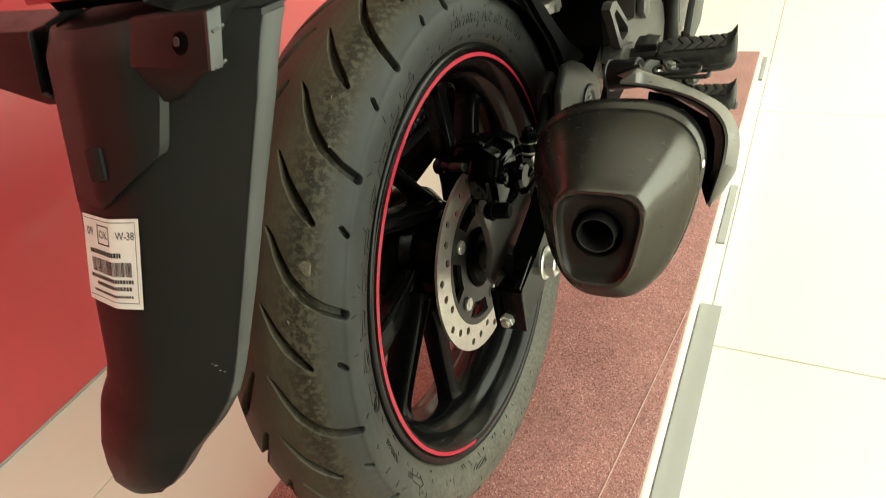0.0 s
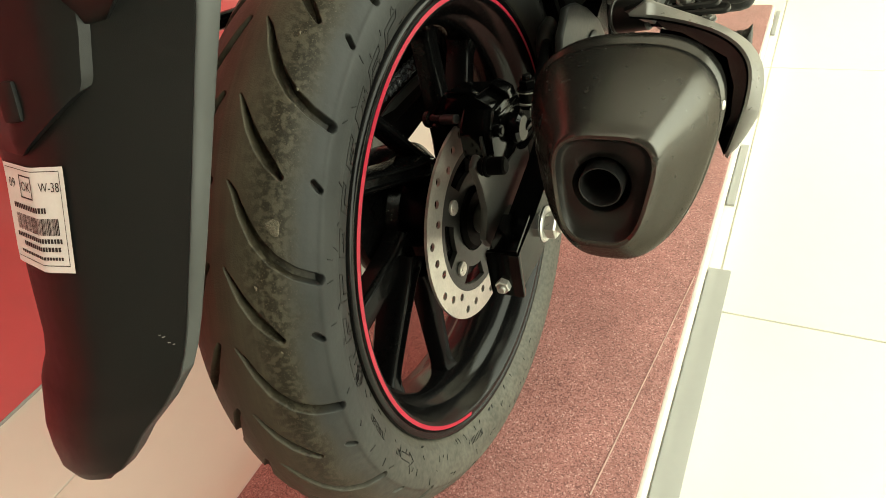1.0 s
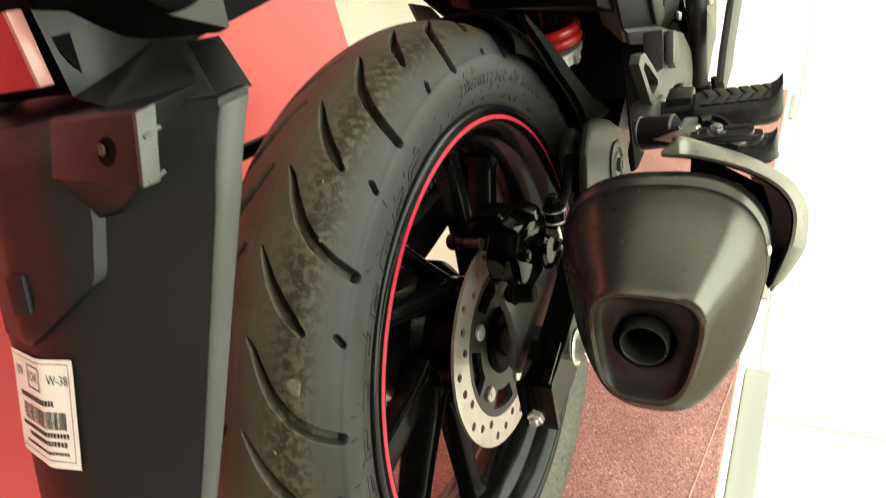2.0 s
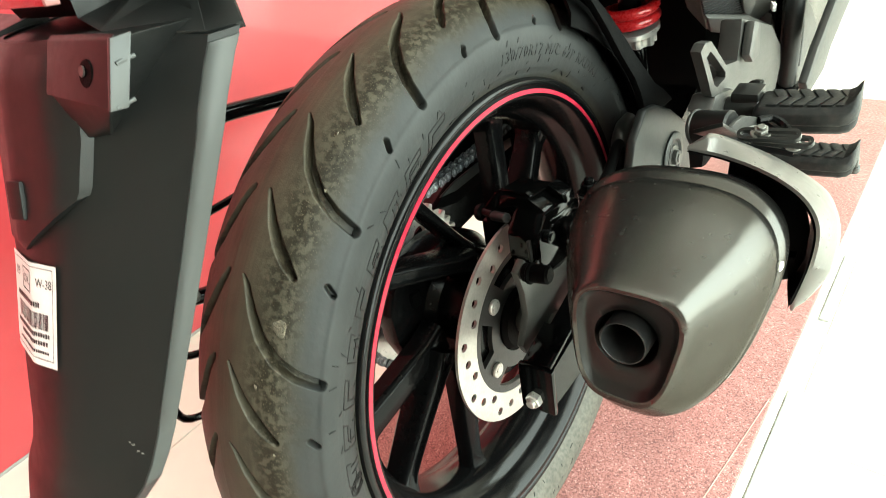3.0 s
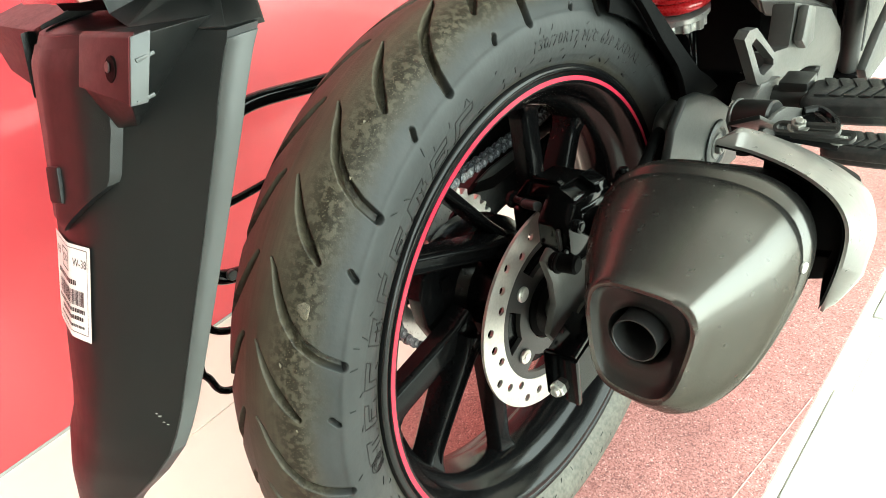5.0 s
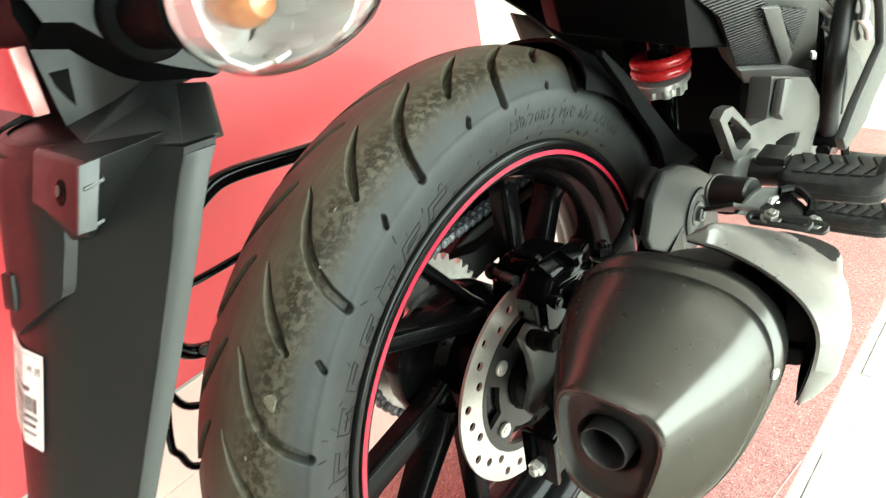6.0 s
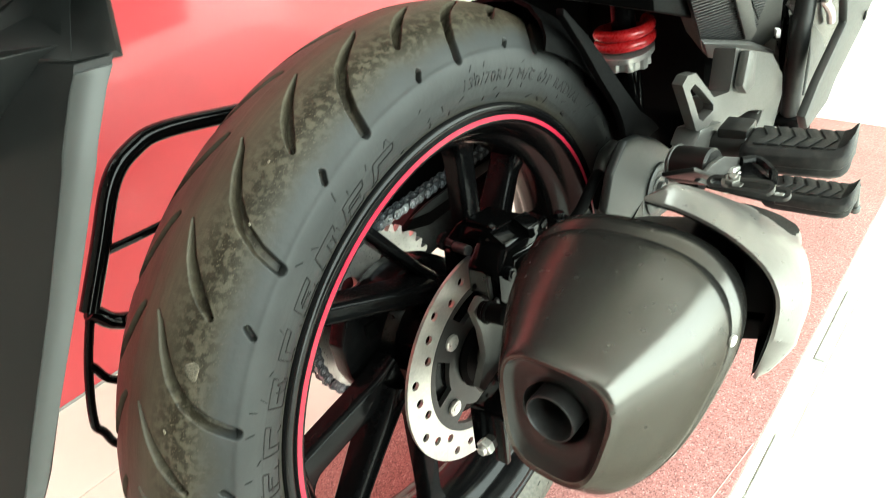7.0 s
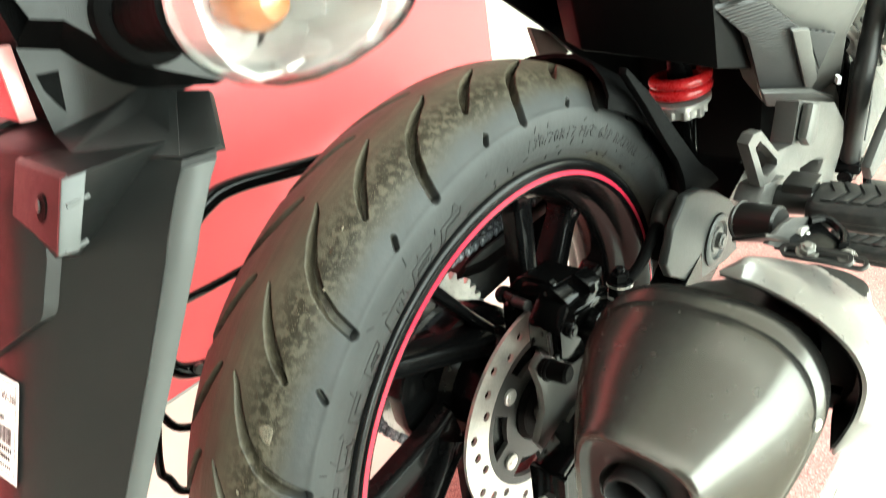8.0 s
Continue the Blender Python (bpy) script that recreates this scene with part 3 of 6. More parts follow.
random.seed(21)
for mx, ma, sx, sa in ((0.0415, 143.7, 0.0052, 0.0078), (0.031, 151.5, 0.0012, 0.0018), (0.044, 126.0, 0.0010, 0.0014), (0.036, 118.5, 0.0011, 0.0015), (0.042, 160.5, 0.0010, 0.0012)):
    lump = bmesh.new()
    bmesh.ops.create_icosphere(lump, subdivisions=3, radius=1.0)
    ph = [6.3 * random.random() for _ in range(4)]
    for v in lump.verts:
        a = math.atan2(v.co.y, v.co.x)
        v.co *= 0.80 + 0.16 * math.sin(2 * a + ph[0]) + 0.10 * math.sin(3 * a + ph[1]) + 0.06 * math.sin(5 * a + ph[2]) + 0.05 * random.random()
    rr_ = float(np.interp(mx, hx[:int(np.argmax(hx))], hr[:int(np.argmax(hx))]))
    a = radians(ma)
    rad = Vector((0.42, 0.9 * math.cos(a), 0.9 * math.sin(a))).normalized()
    tn = Vector((0, -math.sin(a), math.cos(a)))
    sd = rad.cross(tn)
    c = Vector((mx, rr_ * math.cos(a), rr_ * math.sin(a)))
    m = Matrix(((sd.x * sx, tn.x * sa, rad.x * 0.0009, c.x), (sd.y * sx, tn.y * sa, rad.y * 0.0009, c.y), (sd.z * sx, tn.z * sa, rad.z * 0.0009, c.z), (0, 0, 0, 1)))
    part("mud_patch", moved(lump, m), MUD, wheel, "dried mud patch")


def side_x(r):
    """How far out the sidewall stands at radius r."""
    k = np.argmax(hx)
    return float(np.interp(-r, -hr[k:], hx[k:])) if r < hr[k] else float(np.interp(-r, -hr[:k + 1], hx[:k + 1]))


def bent(me_in, mid_angle, radius, rise):
    """Lay a flat lettering mesh round the sidewall: its x runs clockwise, its y outwards."""
    for v in me_in.vertices:
        a, r = radians(mid_angle) - v.co.x / radius, radius + v.co.y
        lift = rise if v.co.z > 0 else -0.0006
        v.co = (side_x(r) + lift, r * math.cos(a), r * math.sin(a))
    return me_in


def text_mesh(words, size, depth_=0.001, align="CENTER", space=1.0):
    cu = bpy.data.curves.new("words", "FONT")
    cu.body, cu.size, cu.extrude, cu.align_x, cu.align_y, cu.space_character = words, size, depth_, align, "CENTER", space
    cu.resolution_u = 2
    ob = new("words", cu)
    out = bpy.data.meshes.new_from_object(ob.evaluated_get(bpy.context.evaluated_depsgraph_get()))
    bpy.data.objects.remove(ob)
    bpy.data.curves.remove(cu)
    return out


def words_on(name, me_in, mat, parent, label, m=None):
    me_in.materials.clear()
    me_in.materials.append(mat)
    if m is not None:
        me_in.transform(m)
    ob = new(name, me_in)
    ob.parent = parent
    ob["label"] = label
    return ob


words_on("size_lettering", bent(text_mesh("130/70R17 M/C 62P RADIAL", 0.0135, space=1.18), 66, 0.2585, 0.0005), SIZE_LETTER, wheel, "raised tyre size lettering")


def strokes(segs, w):
    """Thin raised strokes, each from (x, y) to (x, y) in metres along and across the sidewall."""
    bm = bmesh.new()
    for x0, y0, x1, y1 in segs:
        n = max(2, int(math.hypot(x1 - x0, y1 - y0) / 0.003))
        d = Vector((x1 - x0, y1 - y0)).normalized()
        s = Vector((-d.y, d.x)) * w / 2
        rows = []
        for k in range(n + 1):
            p = Vector((x0 + (x1 - x0) * k / n, y0 + (y1 - y0) * k / n))
            rows.append([bm.verts.new((p.x + s.x, p.y + s.y, -0.001)), bm.verts.new((p.x + s.x, p.y + s.y, 0.001)), bm.verts.new((p.x - s.x, p.y - s.y, 0.001)), bm.verts.new((p.x - s.x, p.y - s.y, -0.001))])
        for p, q in zip(rows, rows[1:]):
            for j in range(4):
                bm.faces.new((p[j], q[j], q[(j + 1) % 4], p[(j + 1) % 4]))
        bm.faces.new(rows[0]), bm.faces.new(rows[-1])
    me_out = bpy.data.meshes.new("strokes")
    bm.to_mesh(me_out)
    bm.free()
    return me_out


random.seed(4)
segs = []
x = -0.150
for k in range(9):                     # plain outlined blocks in place of the maker's name
    w = 0.023 + 0.005 * random.random()
    h, e = 0.0088, 0.0055
    segs = [(x, -h, x + 0.004, h), (x + 0.004, h, x + w, h), (x + w, h, x + w - 0.002, h - e), (x, -h, x + e, -h)]
    segs += [(x + e + 0.003, h - e, x + w - 0.002, h - e), (x + e, -h, x + e + 0.003, h - e)] if k % 3 else [(x + w * 0.5, -h, x + w * 0.55, h - e), (x + w * 0.75, -h, x + w * 0.8, h - e)]
    if k % 2:
        segs += [(x + e, -h, x + w * 0.85, -h), (x + w * 0.85, -h, x + w * 0.9, -h + e), (x + e, 0, x + w * 0.7, 0)]
    x += w + 0.008
    words_on("sidewall_block", bent(strokes(segs, 0.0010), 137, 0.2505, 0.0004), LETTER, wheel, "outlined raised block on the sidewall")
ticks = []
for k in range(150):
    u, v = -0.72 + 1.44 * k / 149 + 0.006 * random.random(), random.choice((-0.012, -0.004, 0.009, 0.016))
    L, a = 0.003 + 0.004 * random.random(), random.random() * 3.1
    ticks.append((u, v, u + L * math.cos(a), v + L * math.sin(a)))
marks = words_on("sidewall_mark", bent(strokes(ticks, 0.0008), 120, 0.2520, 0.0004), LETTER, wheel, "short raised mould marks on the sidewall")
marks["kind"] = "stuff"
bars = [(-0.014 + 0.0035 * k, -0.003, -0.014 + 0.0035 * k, 0.003) for k in range(9)]
words_on("sidewall_bars", bent(strokes(bars, 0.0012), 238.7, 0.2500, 0.0004), LETTER, wheel, "small raised bars on the sidewall")
words_on("sidewall_words", bent(text_mesh("TUBELESS", 0.0075, space=1.1), 184.6, 0.2550, 0.0004), LETTER, wheel, "small raised word on the sidewall")
arrow = [(-0.020, 0, -0.011, 0.006), (-0.020, 0, -0.011, -0.006), (-0.011, 0.006, -0.011, 0.003), (-0.011, -0.006, -0.011, -0.003), (-0.011, 0.003, 0.006, 0.003), (-0.011, -0.003, 0.006, -0.003)] + [(0.009 + 0.003 * k, -0.0025, 0.009 + 0.003 * k, 0.0025) for k in range(4)]
words_on("rotation_arrow", bent(strokes(arrow, 0.0010), 199.0, 0.2555, 0.0004), LETTER, wheel, "raised rotation arrow on the sidewall")
rings_ = []
for rr in (0.0095, 0.007, 0.0045):
    rings_ += [(0.7 * rr * math.cos(a * 0.3927), rr * math.sin(a * 0.3927), 0.7 * rr * math.cos((a + 1) * 0.3927), rr * math.sin((a + 1) * 0.3927)) for a in range(16)]
words_on("sidewall_emblem", bent(strokes(rings_, 0.0010), 171.6, 0.2490, 0.0006), LETTER, wheel, "raised round emblem on the sidewall")

# brake disc with drilled band
DX, DY, DZ = 0.0465, 0.004, -0.004


def flat_with_holes(outer_, holes, x0, x1):
    """A plate in the y-z plane with real holes, between x0 and x1."""
    from mathutils.geometry import delaunay_2d_cdt
    pts, loops = [], []
    for loop in [outer_] + holes:
        b = len(pts)
        pts += [Vector(p) for p in loop]
        loops.append([b + i for i in range(len(loop))])
    vs, es, fs, *_ = delaunay_2d_cdt(pts, [], loops, 2, 1e-7)
    bm_ = bmesh.new()
    a = [bm_.verts.new((x1, v.x, v.y)) for v in vs]
    for f in fs:
        bm_.faces.new([a[i] for i in f])
    res = bmesh.ops.extrude_face_region(bm_, geom=list(bm_.faces))
    bmesh.ops.translate(bm_, vec=(x0 - x1, 0, 0), verts=[g for g in res["geom"] if isinstance(g, bmesh.types.BMVert)])
    return bm_


def circle(cy, cz, r, n, ph=0.0):
    return [(cy + r * math.cos(ph + 2 * math.pi * i / n), cz + r * math.sin(ph + 2 * math.pi * i / n)) for i in range(n)]


holes = [circle(0, 0, 0.080, 90)]
for k in range(30):
    a = 2 * math.pi * k / 30 + 0.05
    r = (0.0875, 0.1000, 0.0945)[k % 3]
    holes.append(circle(r * math.cos(a), r * math.sin(a), 0.0043, 14))
disc = part("brake_disc", moved(flat_with_holes(circle(0, 0, 0.110, 120), holes, DX - 0.0010, DX + 0.002), pose(0, DY, DZ)), DISC, bike, "drilled bright steel rear brake disc", sharp=30)

ring_hole = circle(0, 0, 0.036, 60)
slots = []
for k in range(5):
    a0 = radians(133 + 36 + 72 * k)
    sl = []
    for u in range(9):
        a = a0 + radians(-20 + 40 * u / 8)
        sl.append((0.0725 * math.cos(a), 0.0725 * math.sin(a)))
    for u in range(9):
        a = a0 + radians(16 - 32 * u / 8)
        sl.append((0.053 * math.cos(a), 0.053 * math.sin(a)))
    slots.append(sl)
part("disc_carrier", moved(flat_with_holes(circle(0, 0, 0.0815, 90), [ring_hole] + slots, DX - 0.004, DX + 0.0012), pose(0, DY, DZ)), SHROUD_GREY, disc, "dark grey disc carrier with five windows", sharp=30)
for k in range(5):
    a = radians(133 + 72 * k)
    c = (DX + 0.001, DY + 0.0605 * math.cos(a), DZ + 0.0605 * math.sin(a))
    part("disc_bolt", bolt(c, (1, 0, 0), 0.0078, 0.004), STEEL, disc, "zinc socket-head bolt")
axle = part("rear_axle", cyl((-0.14, DY, DZ), (0.128, DY, DZ), 0.010), STEEL, bike, "steel rear axle")
part("wheel_bearing", lathe([(0.040, 0.012), (0.052, 0.012), (0.054, 0.016), (0.054, 0.030), (0.050, 0.034), (0.040, 0.034)], 48, closed=True), BLACK_DULL, axle, "dark bearing seal")
part("spacer", cyl((0.05, DY, DZ), (0.098, DY, DZ), 0.0165), ALLOY, axle, "grey axle spacer")
part("axle_nut", bolt((0.128, DY, DZ), (1, 0, 0), 0.014, 0.012, socket=False), STEEL, axle, "bright axle nut")

# sprocket and chain on the far side
teeth = []
for i in range(42 * 4):
    a = 2 * math.pi * i / (42 * 4)
    teeth.append(((0.0915 + (0.0035, 0.0035, -0.0035, -0.0035)[i % 4]) * math.cos(a), (0.0915 + (0.0035, 0.0035, -0.0035, -0.0035)[i % 4]) * math.sin(a)))
sh = [circle(0.058 * math.cos(a), 0.058 * math.sin(a), 0.012, 16) for a in [2 * math.pi * k / 6 for k in range(6)]]
part("sprocket", flat_with_holes(teeth, [circle(0, 0, 0.03, 40)] + sh, -0.096, -0.089), SPROCKET, bike, "bright toothed rear sprocket", smooth=False)
chain = part("drive_chain", tube([(-0.0925, 0.0, 0.0915), (-0.0925, 0.10, 0.0915), (-0.0925, 0.34, 0.0870)], 0.0018, 6), CHAIN, bike, "oiled steel drive chain")


def chain_link(half):
    """One link: two waisted plates with pins through their eyes; half: how far out the plates stand."""
    o = []
    for side in (1, -1):
        for k in range(9):
            a = radians(-105 + 210 * k / 8)
            o.append((side * (0.00635 + 0.0057 * math.cos(a)), side * 0.0057 * math.sin(a)))
        o.append((0, side * 0.0040))
    bm_ = join(*[slab([(sx - 0.0008, y, z) for y, z in o], (0.0016, 0, 0), 0.0003, 1) for sx in (-half, half)])
    n = len(bm_.faces)
    join(bm_, *[cyl((-0.0082, sy, 0), (0.0082, sy, 0), 0.0026, 10, w=0.0006) for sy in (-0.00635, 0.00635)], *[cyl((-0.0030, sy, 0), (0.0030, sy, 0), 0.0042, 12, w=0.0004) for sy in (-0.00635, 0.00635)])
    bm_.faces.ensure_lookup_table()
    for f in bm_.faces[n:]:
        f.material_index = 1
    return bm_


path_pts = [(0.34 - 0.0127 * k, 0.0870 + 0.0127 * k * 0.0180, 181.0) for k in range(27)]
a = 88.0
while a < 262:
    path_pts.append((0.0915 * math.cos(radians(a)), 0.0915 * math.sin(radians(a)), a + 90))
    a += math.degrees(0.0127 / 0.0915)
path_pts += [(0.0127 * k, -0.0915 + 0.0127 * k * 0.10, 186.0) for k in range(0, 26)]
outer_link, inner_link = part("link", chain_link(0.0066), CHAIN, chain, "steel chain link"), part("link", chain_link(0.0046), CHAIN, chain, "steel chain link")
for ob in (outer_link, inner_link):
    ob.data.materials.append(PIN)
for k, (y, z, a) in enumerate(path_pts):
    ob = (outer_link, inner_link)[k] if k < 2 else new("link", (outer_link, inner_link)[k % 2].data)
    ob.parent = chain
    ob.matrix_local = pose(-0.0925, y, z, a)

# swingarm
arm = part("swingarm", loft([[(x, y, z) for x, z in ((cx - w, cz - h), (cx - w, cz + h), (cx + w, cz + h), (cx + w, cz - h))] for y, cx, cz, w, h in
           ((-0.072, 0.113, -0.002, 0.0135, 0.020), (-0.02, 0.113, 0.0, 0.0135, 0.025), (0.05, 0.110, 0.010, 0.014, 0.026), (0.16, 0.104, 0.030, 0.017, 0.028), (0.27, 0.092, 0.055, 0.022, 0.032), (0.36, 0.085, 0.07, 0.022, 0.03))]), BLACK, bike, "black steel swingarm", sharp=30)
part("far_beam", loft([[(x, y, z) for x, z in ((cx - w, cz - h), (cx - w, cz + h), (cx + w, cz + h), (cx + w, cz - h))] for y, cx, cz, w, h in
           ((-0.072, -0.118, 0.004, 0.0135, 0.020), (0.05, -0.114, 0.028, 0.014, 0.024), (0.16, -0.108, 0.046, 0.017, 0.028), (0.36, -0.09, 0.082, 0.022, 0.03))]), BLACK, arm)
part("cross_brace", box(0.18, 0.05, 0.05, pose(0, 0.372, 0.065), w=0.008), BLACK, arm)
part("end_cap", box(0.034, 0.006, 0.050, pose(0.113, -0.077, -0.002, -4), w=0.002), GLOSS, arm, "black end plate")
part("adjuster_bolt", bolt((0.111, -0.079, -0.012), (0, -1, 0), 0.0075, 0.008, socket=False), STEEL, arm, "zinc chain adjuster nut")
part("chain_guard", slab([(-0.104, -0.010, 0.100), (-0.104, 0.080, 0.0860), (-0.104, 0.30, 0.080), (-0.104, 0.30, 0.150), (-0.104, 0.10, 0.165), (-0.104, -0.01, 0.150)], (-0.003, 0, 0), 0.001), BLACK_DULL, bike, "black chain guard")
part("chain_slider", slab([(-0.088, 0.34, 0.088), (-0.088, 0.10, 0.080), (-0.088, 0.06, 0.066), (-0.088, 0.10, 0.052), (-0.088, 0.34, 0.048)], (-0.008, 0, 0), 0.001), BLACK_DULL, bike, "black chain slider plate")
part("slider_rail", slab([(-0.0865, 0.34, 0.0775), (-0.0865, 0.10, 0.0815), (-0.0865, 0.07, 0.0770), (-0.0865, 0.10, 0.0700), (-0.0865, 0.34, 0.0640)], (0.003, 0, 0), 0.0008), ARM, bike, "blue-grey chain slider rail")

# caliper
def xz_slab(pts, y0, y1, drop, w):
    return slab([(x, y0, z) for x, z in pts], (0, y1 - y0, drop), w, 2)


cal = part("brake_caliper", join(
    xz_slab([(0.022, 0.112), (0.024, 0.120), (0.038, 0.137), (0.074, 0.137), (0.088, 0.128), (0.096, 0.116), (0.094, 0.100), (0.026, 0.104)], 0.008, 0.056, -0.008, 0.003),
    slab([(0.060, -0.014, 0.086), (0.060, -0.012, 0.112), (0.060, 0.004, 0.126), (0.060, 0.048, 0.122), (0.060, 0.066, 0.108), (0.060, 0.060, 0.076), (0.060, 0.034, 0.062), (0.060, 0.000, 0.068)], (0.034, 0, 0), 0.004, 2),
    slab([(0.026, -0.004, 0.084), (0.026, -0.002, 0.112), (0.026, 0.040, 0.116), (0.026, 0.050, 0.090), (0.026, 0.02, 0.076)], (0.015, 0, 0), 0.003, 2)), GLOSS, bike, "gloss black single-piston brake caliper")
part("bridge_rib", xz_slab([(0.040, 0.1375), (0.046, 0.1405), (0.070, 0.1405), (0.075, 0.1365)], 0.012, 0.018, 0, 0.001), GLOSS, cal)
part("bridge_rib", xz_slab([(0.076, 0.134), (0.080, 0.138), (0.094, 0.130), (0.096, 0.120)], 0.034, 0.054, -0.004, 0.0015), GLOSS, cal)
part("piston_cover", cyl((0.094, 0.030, 0.092), (0.108, 0.030, 0.092), 0.015, 32, w=0.003), GLOSS, cal)
part("slide_pin", cyl((0.036, 0.004, 0.115), (0.056, -0.002, 0.1195), 0.0048), PIPE, cal, "dark steel slide pin")
part("pin_boot", join(cyl((0.014, 0.013, 0.1095), (0.023, 0.0105, 0.112), 0.0085, w=0.002), cyl((0.022, 0.0105, 0.112), (0.038, 0.004, 0.1155), 0.0055)), BLACK, cal, "black rubber pin boot")
part("pad_pin", bolt((0.094, -0.002, 0.108), (1, 0, 0), 0.006, 0.006), BLACK, cal)
part("pad_spring", join(box(0.003, 0.004, 0.022, pose(0.084, -0.015, 0.098), w=0.0008), box(0.003, 0.004, 0.014, pose(0.0895, -0.015, 0.082), w=0.0008)), PIPE, cal, "steel pad spring ends")
part("bracket_boot", join(cyl((0.086, -0.033, 0.088), (0.112, -0.031, 0.090), 0.0085, w=0.002), cyl((0.092, -0.033, 0.0885), (0.096, -0.033, 0.0887), 0.0098, w=0.001)), BLACK_DULL, cal, "black rubber boot")
part("banjo_bolt", join(bolt((0.100, 0.074, 0.112), (0, 0.1, 1), 0.0085, 0.009, socket=False), cyl((0.100, 0.072, 0.092), (0.100, 0.074, 0.112), 0.0105)), BLACK, cal, "black banjo bolt with bright washers")
part("washer", cyl((0.100, 0.0738, 0.1085), (0.100, 0.0741, 0.1105), 0.0116, w=0.0004), STEEL, cal, "bright washer")
part("washer", cyl((0.100, 0.0720, 0.0965), (0.100, 0.0723, 0.0985), 0.0116, w=0.0004), STEEL, cal, "bright washer")
part("hose_clip", slab([(0.106, 0.055, 0.098), (0.109, 0.052, 0.060), (0.109, 0.058, 0.058), (0.106, 0.062, 0.098)], (0.002, 0, 0), 0.0006), STEEL, cal, "bright steel clip")
part("reservoir_cap", cyl((0.100, 0.045, 0.078), (0.106, 0.044, 0.076), 0.017, 28, w=0.002), GLOSS, cal, "round black cap")
part("caliper_bracket", slab([(0.078, -0.028, 0.099), (0.078, -0.018, 0.078), (0.078, -0.010, 0.064), (0.078, 0.030, 0.052), (0.078, 0.085, 0.050), (0.078, 0.085, 0.010), (0.078, 0.040, -0.012), (0.078, -0.005, -0.028), (0.078, -0.045, 0.000), (0.078, -0.052, 0.015), (0.078, -0.036, 0.040), (0.078, -0.036, 0.066), (0.078, -0.042, 0.092)], (0.008, 0, 0), 0.003), ALLOY, bike, "grey cast caliper bracket")
part("brake_hose", tube([(0.100, 0.076, 0.103), (0.101, 0.110, 0.108), (0.092, 0.160, 0.118), (0.086, 0.176, 0.100), (0.082, 0.180, 0.07)], 0.0055), BLACK_DULL, bike, "black rubber brake hose")
part("lock_stop", slab([(0.098, -0.030, 0.028), (0.126, -0.030, 0.030), (0.127, -0.074, 0.022), (0.099, -0.074, 0.020)], (0, 0, 0.004), 0.001), GLOSS, bike)

# muffler: lofted shell with an upswept tail
def ring_at(cx, cy, cz, hw, hh, ky, kx, n_exp, skew=0.0, taper=0.0, m=72):
    """A rounded-square outline about a centre; ky, kx tip it back with height and outwards, taper widens its top."""
    out = []
    for i in range(m):
        a = 2 * math.pi * i / m
        c, s = math.cos(a), math.sin(a)
        u = hw * math.copysign(abs(c) ** (2 / n_exp), c)
        v = hh * math.copysign(abs(s) ** (2 / n_exp), s)
        u = u * (1 + taper * v / hh) + skew * v
        out.append((cx + u, cy + ky * v + kx * u, cz + v))
    return out


